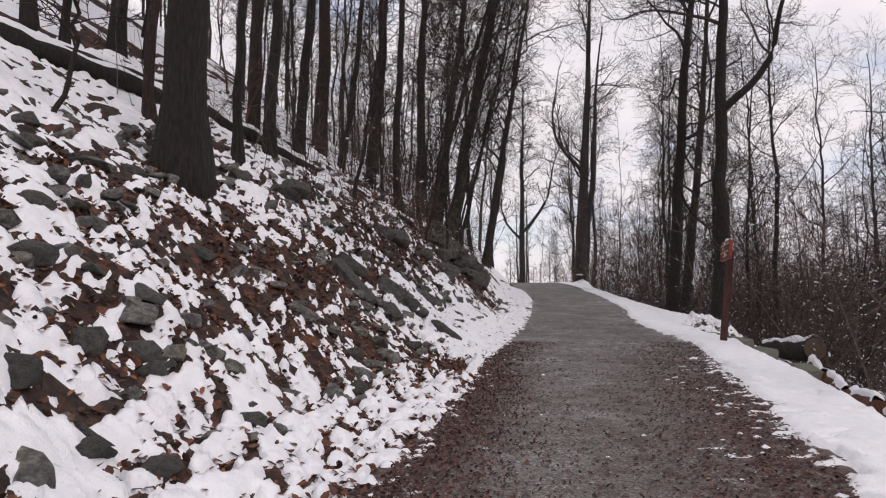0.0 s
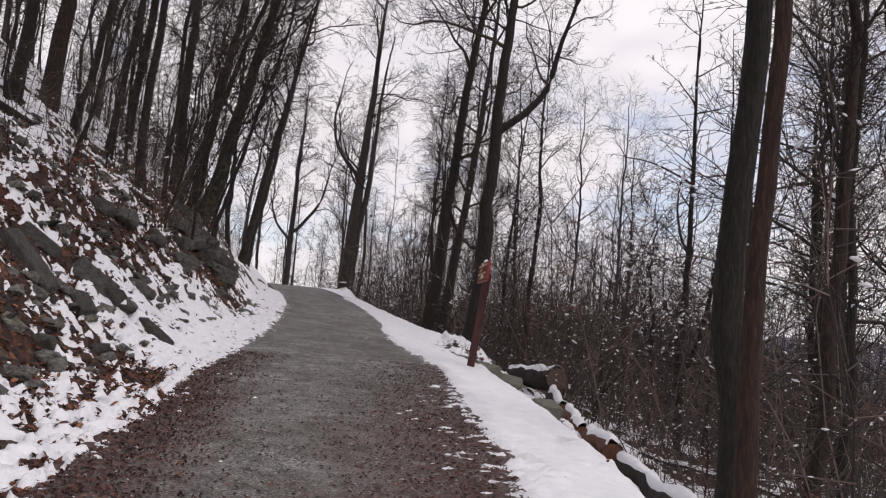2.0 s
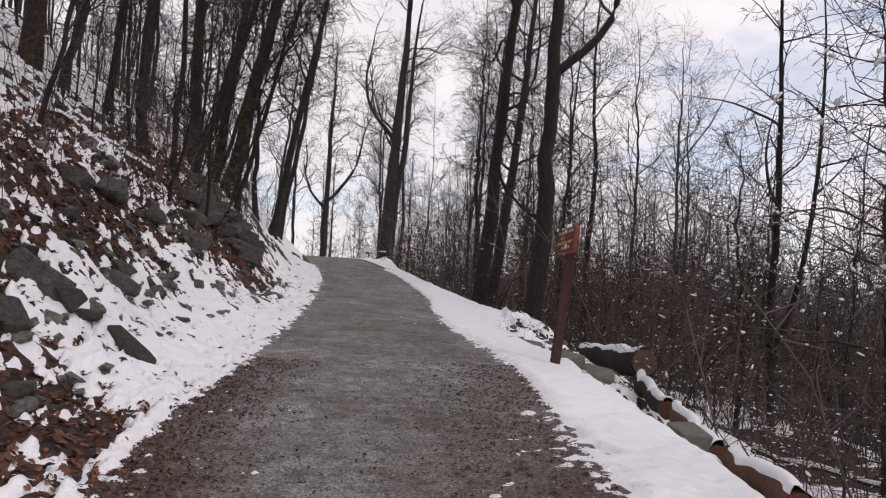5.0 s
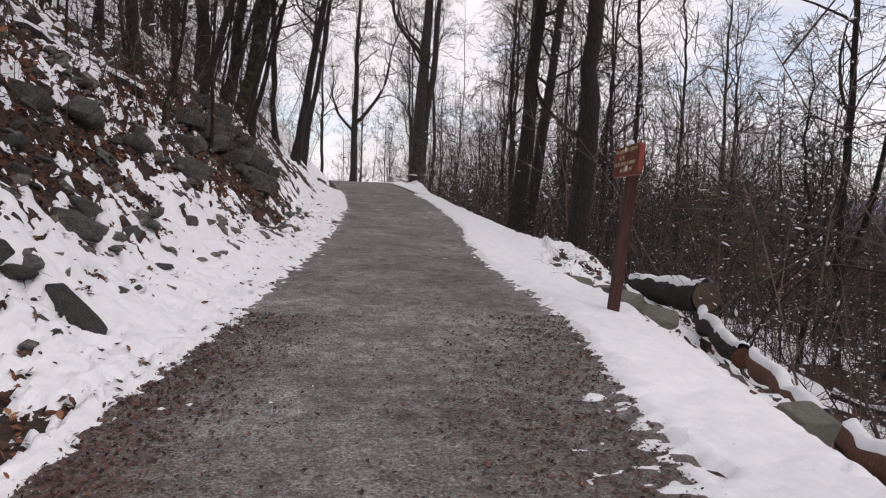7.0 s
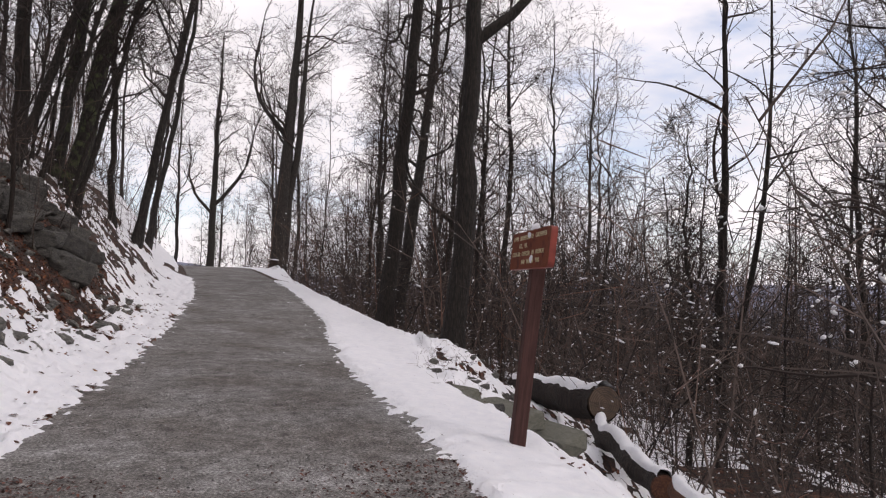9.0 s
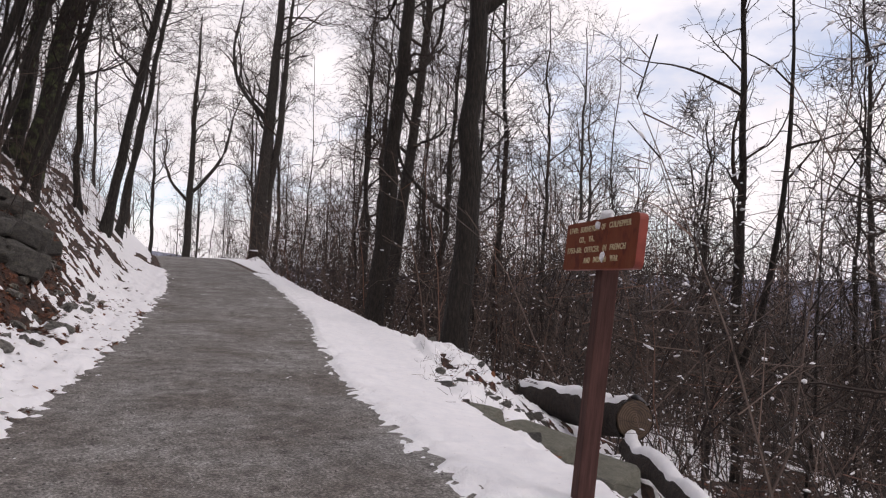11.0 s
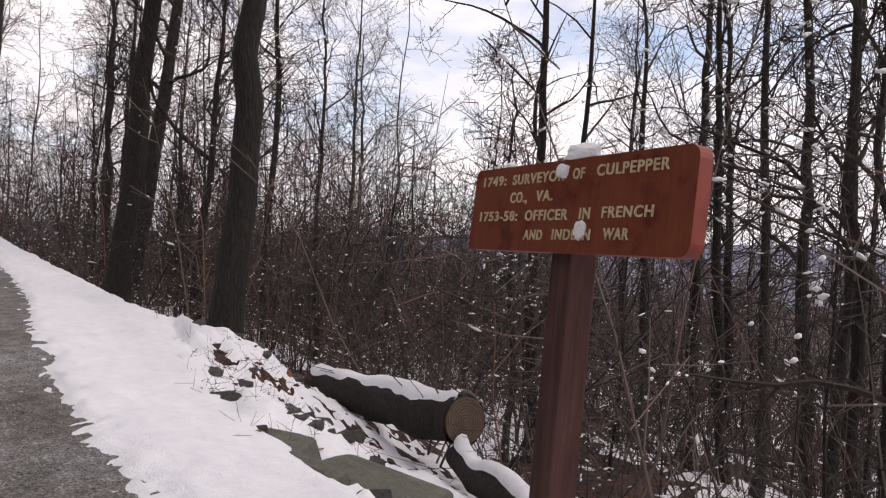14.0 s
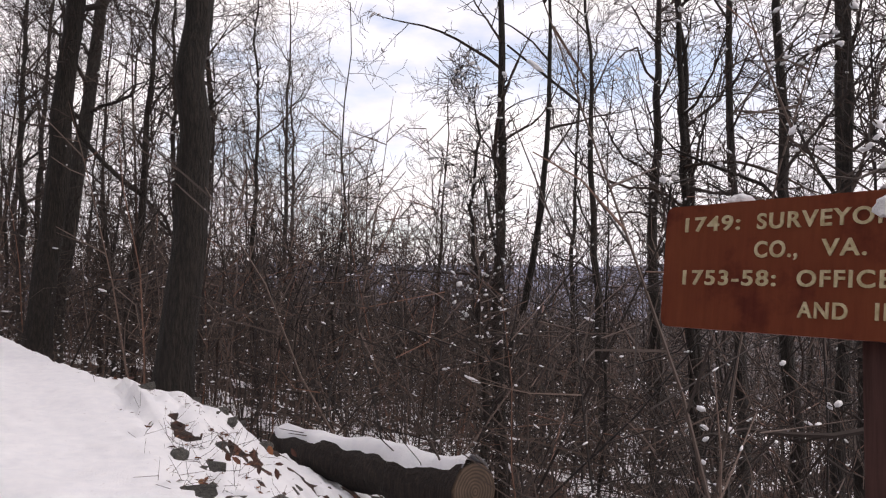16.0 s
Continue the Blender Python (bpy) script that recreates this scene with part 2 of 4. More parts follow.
CUT, n, l, b = shader("cut_wood", 0.85)
wv = n.new("ShaderNodeTexWave")
wv.wave_type, wv.rings_direction = "RINGS", "Z"
wv.inputs["Scale"].default_value, wv.inputs["Distortion"].default_value = 11.0, 3.0
l.new(coords(n, l), wv.inputs["Vector"])
f1 = noise_node(n, l, coords(n, l), 9, 4, 0.6)
c1 = ramp_node(n, l, wv.outputs["Fac"], ((0.2, (0.085, 0.056, 0.038)), (0.8, (0.20, 0.135, 0.092))))
l.new(mix_node(n, l, f1, c1, (0.035, 0.025, 0.018)), b.inputs["Base Color"])

RED_WOOD, n, l, b = shader("rotten_wood", 0.9)
f1 = noise_node(n, l, coords(n, l, (3, 3, 0.4)), 16, 6, 0.65)
l.new(ramp_node(n, l, f1, ((0.3, (0.0300, 0.0113, 0.0075)), (0.55, (0.1100, 0.0405, 0.0200)), (0.75, (0.1900, 0.0855, 0.0450)))), b.inputs["Base Color"])
bump_node(n, l, b, f1, 0.8, 0.03)
# far ridge: the blue-grey of distance haze is painted into its colour
HAZED_HILL, n, l, b = shader("hazed_hill", 1.0)
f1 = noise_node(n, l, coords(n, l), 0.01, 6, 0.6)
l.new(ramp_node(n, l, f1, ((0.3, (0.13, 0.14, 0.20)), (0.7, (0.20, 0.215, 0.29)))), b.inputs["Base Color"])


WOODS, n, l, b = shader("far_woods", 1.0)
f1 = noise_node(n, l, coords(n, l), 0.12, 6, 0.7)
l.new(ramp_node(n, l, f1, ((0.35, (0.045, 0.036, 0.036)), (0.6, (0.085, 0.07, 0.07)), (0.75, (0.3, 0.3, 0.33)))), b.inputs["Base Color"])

# ---- plan: path edges, outer edge of the verge, gradients ----
YS=[-40,0,4.2,5.3,7.6,9.1,10.2,12,16,20,27,32,42,50,60,90]
XLV=[-5,-.8,.02,.22,.55,.67,.81,1.14,1.7,2.25,2.98,3.2,3.3,2.9,1.2,-8]
YR=[-40,0,5.1,7.2,8.8,10.1,12,13.2,15.4,17,19.4,22,27,31,42,50,60,90]
XRV=[-2,1.4,2.43,2.9,3.2,3.48,3.87,4.02,4.12,4.27,4.6,5.08,5.55,5.8,5.85,5.4,3.8,-5]
YO=[-40,0,6,8.8,9.7,11.4,13.2,15.7,17,18.1,20.5,25,31,42,50,60,90]
XOV=[-1,2.1,3.35,4.04,4.2,4.55,4.85,5.02,5.2,5.55,6.15,6.3,6.45,6.9,6.6,5,-3]
PY=[-60,18,24,33,43,47,60,90,300]; PZ=[-2.81,.895,1.32,2.03,2.8,2.92,2.7,1.5,-3]
LS=[-9,0,.35,.9,2.6,6,12,40,90,300,4000]; LZ=[0,0,.05,.28,1.68,3.4,6.0,17,28,30,30]
RS=[-9,0,.5,1.0,1.5,5,15,40,120,300,4000]; RZ=[0,0,-.08,-.27,-.7,-2.2,-4.4,-8.5,-15,-24,-24]
def XL(y): return np.interp(y,YS,XLV)
def XR(y): return np.interp(y,YR,XRV)
def XO(y): return np.interp(y,YO,XOV)
def ground(x,y):
    o = x - XO(y)
    brow = .3*np.clip(o/.5,0,1)*np.clip((16-y)/2,0,1) + .55*np.clip((o-.05)/.6,0,1)*np.clip((y-19.2)/2,0,1)
    return np.interp(y,PY,PZ)+np.interp(y,[6,9,17],[1.1,1.12,1.45])*np.interp(XL(y)-x,LS,LZ)+np.interp(o,RS,RZ)-.06*np.clip((x-XR(y))/.7,0,1)-brow


def lattice(ix, iy, seed):
    h = (ix.astype(np.int64) * 374761393 + iy.astype(np.int64) * 668265263 + seed * 974711) & 0xFFFFFFFF
    h = ((h ^ (h >> 13)) * 1274126177) & 0xFFFFFFFF
    return ((h ^ (h >> 16)) & 0xFFFF) / 32767.5 - 1.0


def vnoise(x, y, seed):
    ix, iy = np.floor(x), np.floor(y)
    fx, fy = x - ix, y - iy
    fx, fy = fx * fx * (3 - 2 * fx), fy * fy * (3 - 2 * fy)
    a, b_ = lattice(ix, iy, seed), lattice(ix + 1, iy, seed)
    c, d = lattice(ix, iy + 1, seed), lattice(ix + 1, iy + 1, seed)
    return (a * (1 - fx) + b_ * fx) * (1 - fy) + (c * (1 - fx) + d * fx) * fy


def fbm(x, y, size, octaves, seed, keep=0.52):
    x, y = np.asarray(x, float), np.asarray(y, float)
    total, amp = np.zeros(np.broadcast(x, y).shape), 1.0
    for k in range(octaves):
        total = total + amp * vnoise(x / size + 7.3 * k, y / size + 3.1 * k, seed + k)
        size, amp = size / 2.1, amp * keep
    return total


def surface(x, y):
    """The bare ground with its lumps; smooth on the path."""
    s, d = XL(y) - x, x - XR(y)
    off = np.clip(np.maximum(s, d) / 0.9, 0, 1) * np.where((d > 0) & (x < XO(y) + 0.15), 0.22, 1.0)
    far = np.clip((np.abs(x - 3) + np.abs(y - 12)) / 60, 0, 1)
    ridge = 75 * np.clip((np.hypot(x, y) - 900) / 700, 0, 1) ** 1.5 * (1 + 0.25 * fbm(x, y, 500, 3, 90))
    return ground(x, y) + off * (0.10 * fbm(x, y, 0.9, 4, 5) + far * 1.2 * fbm(x, y, 14, 3, 9)) + 0.006 * fbm(x, y, 0.25, 3, 8) + ridge


def rugged(x, y):
    """Stones and clods that stand up out of the bank."""
    off = np.clip((np.maximum(XL(y) - x - 0.5, x - XO(y)) - 0.1) / 0.5, 0, 1) * np.clip((40 - np.abs(x) - np.abs(y - 14)) / 10, 0, 1)
    lumps = fbm(x, y, 0.2, 3, 71)
    return surface(x, y) + off * 0.036 * np.clip(lumps, -0.3, 1)


def snow_depth(x, y):
    """How far the snow stands above the bare ground; under zero the ground shows."""
    s, d, o = XL(y) - x, x - XR(y), x - XO(y)
    cover = np.where(s > 0, np.interp(s, [0, 0.25, 1.0, 1.5, 2.6, 5], [0.0, 0.34, 0.12, -0.08, 0.02, 0.22]), 0.0)
    early = np.clip((9.5 - y) / 2, 0, 1)
    apron = np.interp(s, [0, 0.3, 1.15, 1.7], [0.35, 0.95, 0.75, 0.0]) * (1 - early)
    cover = np.where(s > 0, cover + apron * np.clip((20 - y) / 5, 0.35, 1), cover)
    bare = np.exp(-(((x + 0.35) / 0.75) ** 2 + ((y - 9.0) / 1.3) ** 2)) + 1.9 * np.exp(-(((x - 0.35) / 0.6) ** 2 + ((y - 9.4) / 0.8) ** 2)) + 0.5 * np.exp(-(((x + 0.2) / 0.8) ** 2 + ((y - 13.8) / 1.6) ** 2)) + 1.1 * np.exp(-(((x - 0.9) / 0.8) ** 2 + ((y - 21) / 2.6) ** 2)) + 0.6 * np.exp(-(((x + 1.0) / 0.8) ** 2 + ((y - 7.3) / 1.5) ** 2)) + 0.15 * np.exp(-(((x + 1.4) / 1.2) ** 2 + ((y - 13) / 2.5) ** 2))
    upper = np.interp(s, [0.9, 1.6, 3.5, 5], [0, 0.42, 0.42, 0.1]) * np.interp(y, [12, 14, 17, 20], [0, 0.05, 0.35, 1])
    cover = np.where(s > 0.1, cover - 0.85 * bare - upper, cover)
    near = np.clip((11.5 - y) / 3, 0, 1)
    inner = np.interp(np.minimum(-s, 9), [0, 0.12, 0.5], [0.05, -0.95, -1.6])
    inner_r = np.interp(-d, [0, 0.15, 0.8], [0.2, -0.95, -1.6]) * (1 - near) + np.interp(-d, [0, 0.2, 0.9], [0.3, -0.6, -1.35]) * near
    cover = np.where((s <= 0) & (d <= 0), np.maximum(inner, inner_r), cover)
    verge = np.interp(d, [0, 0.12, 0.3, 1.2], [0.3, 0.85, 1.3, 1.1]) - 0.25 * near
    cover = np.where((d > 0) & (o <= 0), verge, cover)
    cover = np.where(o > 0, np.interp(o, [0, 0.12, 0.35, 0.9, 3, 12], [1.0, 0.65, 0.3, 0.2, 0.0, 0.05]), cover)
    on_path = (s <= 0) & (d <= 0)
    n_ = 0.66 * fbm(x * 1.5, y * 0.6, 0.15, 3, 21, 0.85) + 0.22 * fbm(x, y, 0.05, 2, 29, 0.8) + 0.16 * fbm(x * 1.3, y * 0.5, 0.34, 2, 25) + 0.22 * fbm(x, y, 0.9, 2, 33)
    pocks = np.clip((fbm(x * 1.2, y * 0.7, 0.1, 2, 81) - 0.42) / 0.3, 0, 1) * np.clip((s - 0.2) / 0.5, 0, 1)
    n_ = n_ - 1.1 * pocks
    n_ = np.where(on_path, 0.3 * n_ + 0.72 * fbm(x, y, 0.06, 3, 47, 0.7), n_)
    deep = np.where(on_path, 0.02, 0.07) * (n_ + cover)
    deep = np.where(deep > 0, np.maximum(deep, np.where(on_path, 0.012, 0.034) * (1 - np.exp(-np.maximum(deep, 0) / 0.011))), deep)
    return np.clip(deep, -0.06, 0.045 + 0.02 * fbm(x, y, 0.3, 3, 40)) + np.where(d > 0, 0.005, 0.016) * fbm(x, y, 0.07, 2, 44)


def grid_mesh(name, xs, ys, height, keep=None):
    gx, gy = np.meshgrid(xs, ys)
    gz = height(gx, gy)
    co = np.stack([gx, gy, gz], -1).reshape(-1, 3)
    nx, ny = len(xs), len(ys)
    idx = np.arange(nx * ny).reshape(ny, nx)
    faces = np.stack([idx[:-1, :-1], idx[:-1, 1:], idx[1:, 1:], idx[1:, :-1]], -1).reshape(-1, 4)
    if keep is not None:
        on = keep(gx, gy).ravel()
        faces = faces[on[faces].any(1)]
        used = np.unique(faces)
        slot = np.zeros(len(co), int)
        slot[used] = np.arange(len(used))
        co, faces = co[used], slot[faces]
    me = bpy.data.meshes.new(name)
    me.vertices.add(len(co))
    me.vertices.foreach_set("co", co.ravel())
    me.loops.add(faces.size)
    me.loops.foreach_set("vertex_index", faces.ravel())
    me.polygons.add(len(faces))
    me.polygons.foreach_set("loop_start", np.arange(0, faces.size, 4))
    me.polygons.foreach_set("loop_total", np.full(len(faces), 4))
    me.update(calc_edges=True)
    me.polygons.foreach_set("use_smooth", np.ones(len(faces), bool))
    return me


def spread(lo, hi, step, reach, growth=1.18):
    mid = list(np.arange(lo, hi, step))
    out_hi, out_lo, k = [], [], step
    p = mid[-1]
    while p < reach:
        k *= growth
        p += k
        out_hi.append(p)
    k, p = step, lo
    while p > -reach:
        k *= growth
        p -= k
        out_lo.append(p)
    return np.array(out_lo[::-1] + mid + out_hi)


def place(name, me, material, parent=None):
    ob = new(name, me)
    if material is not None and not me.materials:
        me.materials.append(material)
    ob.parent = parent
    return ob


# ---- ground, path, snow ----
def refined(line, lo, hi, step):
    """Grid lines with a finer stretch from lo to hi."""
    return np.concatenate([line[line < lo - step / 2], np.arange(lo, hi, step), line[line > hi]])


g_me = grid_mesh("ground", refined(spread(-4, 7.5, 0.06, 3000), -3.0, 1.2, 0.032), refined(spread(2.5, 22, 0.065, 3000, 1.15), 2.5, 12, 0.036), rugged)
g_me.materials.append(SOIL)
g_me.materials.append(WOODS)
g_me.materials.append(HAZED_HILL)
mid = np.empty(len(g_me.polygons) * 3)
g_me.polygons.foreach_get("center", mid)
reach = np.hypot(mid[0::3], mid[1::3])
# past 700 m the ridge gets the haze-tinted colour
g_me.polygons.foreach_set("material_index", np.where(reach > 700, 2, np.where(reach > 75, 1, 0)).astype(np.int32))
tagged(place("ground", g_me, None), "wooded hillside of dark soil and leaf litter", "ground", kind="structure")

rows_y = np.concatenate([np.arange(-12, 0, 0.5), np.arange(0, 20, 0.08), np.arange(20, 62, 0.25)])
across = np.linspace(-0.06, 1.06, 44)
py, pu = np.meshgrid(rows_y, across, indexing="ij")
px = XL(py) + (XR(py) - XL(py)) * pu
pz = surface(px, py) + 0.012 - 0.10 * ((pu < -0.04) | (pu > 1.04))
idx = np.arange(px.size).reshape(px.shape)
p_me = bpy.data.meshes.new("path")
p_me.from_pydata(np.stack([px, py, pz], -1).reshape(-1, 3).tolist(), [], np.stack([idx[:-1, :-1], idx[:-1, 1:], idx[1:, 1:], idx[1:, :-1]], -1).reshape(-1, 4).tolist())
p_me.polygons.foreach_set("use_smooth", np.ones(len(p_me.polygons), bool))
in_r, in_l = XR(py) - px, px - XL(py)
litter = np.maximum(np.clip(1.35 - in_r, 0, 1) * np.clip((10.5 - py) / 3.5, 0, 1), np.clip((0.75 - in_l) / 0.6, 0, 1) * np.clip((12.5 - py) / 4, 0, 1))
p_me.attributes.new("litter", "FLOAT", "POINT").data.foreach_set("value", litter.ravel())
tagged(place("path", p_me, GRAVEL), "grey crushed gravel footpath, damp, climbing along the hillside", "path", kind="structure")

s_me = grid_mesh("snow", np.concatenate([np.arange(-5.6, -2.6, 0.05), np.arange(-2.6, 1.3, 0.021), np.arange(1.3, 8.6, 0.055)]), np.concatenate([np.arange(1.8, 8, 0.019), np.arange(8, 9.5, 0.025), np.arange(9.5, 13, 0.035), np.arange(13, 17, 0.05), np.arange(17, 34, 0.08)]), lambda x, y: 0.45 * surface(x, y) + 0.55 * rugged(x, y) + 0.008 + snow_depth(x, y), lambda x, y: snow_depth(x, y) > -0.02)
tagged(place("snow", s_me, SNOW), "patchy thin wet snow over bank and verge", "snow", kind="structure")


def far_snow(x, y):
    near = (x > -5.7) & (x < 8.5) & (y > 1.7) & (y < 33.8)
    n_ = fbm(x, y, 1.4, 4, 61) + np.where(x > XO(y), 0.05, 0.1)
    on_path = (x > XL(y) - 0.1) & (x < XR(y) + 0.1)
    verge = (x >= XR(y) + 0.1) & (x < XO(y))
    return surface(x, y) + np.where(near | on_path, -0.3, np.where(verge, 0.06, np.clip(0.12 * n_, -0.2, 0.06)))


fs_me = grid_mesh("far_snow", np.arange(-40, 60, 0.42), np.arange(-8, 80, 0.42), far_snow, lambda x, y: far_snow(x, y) - surface(x, y) > -0.08)
tagged(place("snow_beyond", fs_me, SNOW), "thin snow patches on the forest floor", "snow", kind="structure")


# ---- builders ----
def thing(name, m, label, category, group="", kind=""):
    ob = new(name)
    ob.matrix_world = m
    return tagged(ob, label, category, group, kind)


def mesh_of(name, verts, faces, material, smooth=True):
    me = bpy.data.meshes.new(name)
    me.from_pydata(verts, [], faces)
    me.materials.append(material)
    if smooth:
        me.polygons.foreach_set("use_smooth", np.ones(len(me.polygons), bool))
    return me


def part(name, me, parent, label=""):
    ob = new(name, me)
    ob.parent = parent
    return tagged(ob, label) if label else ob


def bm_mesh(name, bm, material, smooth=False):
    me = bpy.data.meshes.new(name)
    bm.to_mesh(me)
    bm.free()
    me.materials.append(material)
    if smooth:
        me.polygons.foreach_set("use_smooth", np.ones(len(me.polygons), bool))
    return me


def tube(V, F, pts, radii, sides, rng=None, rough=0.0, closed=True):
    """Append a tapered tube along pts."""
    start = len(V)
    up = Vector((0.13, 0.21, 1))
    for k, p in enumerate(pts):
        d = (pts[min(k + 1, len(pts) - 1)] - pts[max(k - 1, 0)]).normalized()
        a = d.cross(up if abs(d.z) < 0.9 else Vector((1, 0.1, 0))).normalized()
        c = d.cross(a)
        for j in range(sides):
            an = 2 * math.pi * j / sides
            r = radii[k] * (1 + (rng.uniform(-rough, rough) if rough else 0))
            V.append(p + a * (math.cos(an) * r) + c * (math.sin(an) * r))
    for k in range(len(pts) - 1):
        for j in range(sides):
            q = start + k * sides
            F.append((q + j, q + (j + 1) % sides, q + sides + (j + 1) % sides, q + sides + j))
    if closed:
        F.append(tuple(range(start + (len(pts) - 1) * sides, start + len(pts) * sides)))
        F.append(tuple(range(start + sides - 1, start - 1, -1)))


def bend_line(rng, p, d, length, steps, wander, lift):
    pts = [p.copy()]
    d = d.normalized()
    curl = Vector((rng.gauss(0, wander), rng.gauss(0, wander), rng.gauss(0, wander))) * (3.2 / (steps + 2))
    for _ in range(steps):
        d = (d + curl + Vector((rng.gauss(0, wander), rng.gauss(0, wander), rng.gauss(0, wander) + lift)) * 0.75).normalized()
        curl *= rng.choice((1.0, 1.0, -0.8))
        p = p + d * (length / steps)
        pts.append(p.copy())
    return pts


SEATS = []


def branches(rng, V, F, pts, radii, plan, level=0, lo=0.35, spread=1.0):
    """plan: per level (count, length ratio or metres, steps, sides, wander, lift)."""
    count, length, steps, sides, wander, lift = plan[level]
    total = len(pts) - 1
    for k in range(count):
        f = lo + (1 - lo) * ((k + rng.random()) / count)
        i = min(int(f * total), total - 1)
        w = f * total - i
        p = pts[i].lerp(pts[i + 1], w)
        r0 = (radii[i] * (1 - w) + radii[i + 1] * w)
        axis = (pts[i + 1] - pts[i]).normalized()
        side = Vector((rng.gauss(0, 1), rng.gauss(0, 1), rng.gauss(0, 0.6)))
        side = (side - axis * side.dot(axis)).normalized()
        ang = rng.uniform(0.55, 1.15) * spread
        d = axis * math.cos(ang) + side * math.sin(ang)
        ln = length * rng.uniform(0.55, 1.15) * (1.15 - 0.55 * f)
        r = min(r0 * 0.65, max(0.007, ln * 0.0145 + 0.002))
        line = bend_line(rng, p, d, ln, steps, wander, lift)
        rad = [max(0.0048, r * (1 - 0.82 * q / steps)) for q in range(steps + 1)]
        tube(V, F, line, rad, sides, closed=False)
        if level < 3 and abs(line[1].z - line[0].z) < 0.75 * (line[1] - line[0]).length:
            SEATS.append((line[1].lerp(line[0], 0.5), (line[1] - line[0]).normalized(), rad[0]))
        if level + 1 < len(plan):
            branches(rng, V, F, line, rad, plan, level + 1, 0.2, spread)


def trunk_line(rng, height, lean, bends, steps, wander):
    """The axis of a trunk from its base; bends: (height, sideways x, y)."""
    hs = [0] + [b_[0] for b_ in bends] + [height]
    bx = [0] + [b_[1] for b_ in bends] + [bends[-1][1] if bends else 0]
    by = [0] + [b_[2] for b_ in bends] + [bends[-1][2] if bends else 0]
    pts, wx, wy = [], 0, 0
    for k in range(steps + 1):
        h = -0.5 + (height + 0.5) * k / steps
        wx, wy = wx + rng.gauss(0, wander), wy + rng.gauss(0, wander)
        if h <= 0.01:
            wx = wy = 0
        pts.append(Vector((lean[0] * h + float(np.interp(h, hs, bx)) + wx, lean[1] * h + float(np.interp(h, hs, by)) + wy, h)))
    return pts


def tree_meshes(seed, height, dia, lean=(0, 0), bends=(), material=None, plan=None, lo=0.35, flare=0.5, stems=(), sides=12, wander=0.02, spread=1.0, steps=26):
    """Trunk mesh and crown mesh of a bare tree; stems: further (height0, x, y, top, dia, lean) forks from the trunk."""
    SEATS.clear()
    rng = random.Random(seed)
    pts = trunk_line(rng, height, lean, bends, steps, wander)
    rad = []
    for p in pts:
        h = max(p.z, 0)
        rad.append(max(0.01, dia / 2 * (1 - 0.86 * (h / height) ** 1.1) * (1 + flare * math.exp(-h / (dia * 0.6)))))
    V, F = [], []
    tube(V, F, pts, rad, sides, rng, 0.07)
    CV, CF = [], []
    plan = plan or ((20, height * 0.25, 8, 5, 0.36, 0.13), (6, height * 0.12, 4, 4, 0.25, 0.05), (5, height * 0.055, 3, 3, 0.25, 0.03), (4, height * 0.03, 1, 3, 0.25, 0.0))
    branches(rng, CV, CF, pts, rad, plan, 0, lo, spread)
    for h0, sx, sy, length, d2, kink in stems:
        i = min(range(len(pts)), key=lambda q: abs(pts[q].z - h0))
        line = [pts[i].copy()]
        d = Vector((sx, sy, 0.5)).normalized()
        n2 = 14
        for q in range(n2):
            d = (d + Vector((rng.gauss(0, kink), rng.gauss(0, kink), 0.22 + rng.gauss(0, kink)))).normalized()
            line.append(line[-1] + d * (length / n2))
        r2 = [max(0.008, d2 / 2 * (1 - 0.88 * q / n2)) for q in range(n2 + 1)]
        tube(V, F, line, r2, 8, rng, 0.06, closed=False)
        sub = tuple((max(3, int(c * 0.6)), ln * 0.7, st, sd, w, lf) for c, ln, st, sd, w, lf in plan)
        branches(rng, CV, CF, line, r2, sub, 0, 0.25, spread)
    return mesh_of("trunk", V, F, material or BARK), mesh_of("crown", CV, CF, TWIG, False)


ball = bmesh.new()
bmesh.ops.create_icosphere(ball, subdivisions=1, radius=1)
BALL = [tuple(v_.co) for v_ in ball.verts]
BALL_FACES = [tuple(v_.index for v_ in f_.verts) for f_ in ball.faces]
ball.free()


def add_lump(rng, SV, SF, c, dd, s, el):
    o = len(SV)
    q = Vector((-dd.y, dd.x, 0.01)).normalized()
    w = dd.cross(q)
    if w.z < 0:
        w = -w
    for bx, by, bz in BALL:
        SV.append(c + dd * (bx * s * el * rng.uniform(0.8, 1.2)) + q * (by * s) + w * ((bz + 0.5) * s * rng.uniform(0.7, 1.0)))
    SF.extend([tuple(o + a for a in f_) for f_ in BALL_FACES])


def snow_lumps(seats, share, seed):
    rng = random.Random(seed)
    SV, SF = [], []
    for p, d, r in seats:
        if rng.random() < share:
            add_lump(rng, SV, SF, p, d, rng.uniform(0.012, 0.03) * (1.6 if rng.random() < 0.1 else 1) + r * 0.3, rng.uniform(1.2, 2.8))
    return mesh_of("snow", SV, SF, SNOW)


def stand_tree(name, x, y, meshes, label, z=None, turn=0, size=1.0, group="bare trees", snowy=0.0, seats=()):
    z0 = float(surface(np.array(x), np.array(y))) if z is None else z
    ob = thing(name, pose(x, y, z0, 0, 0, turn) @ Matrix.Scale(size, 4), label, "tree", group)
    part("trunk", meshes[0], ob)
    part("crown", meshes[1], ob)
    if snowy:
        tagged(part("snow", snow_lumps(seats, snowy, len(seats)), ob, "lumps of wet snow caught on the branches"), kind="stuff")
    return ob


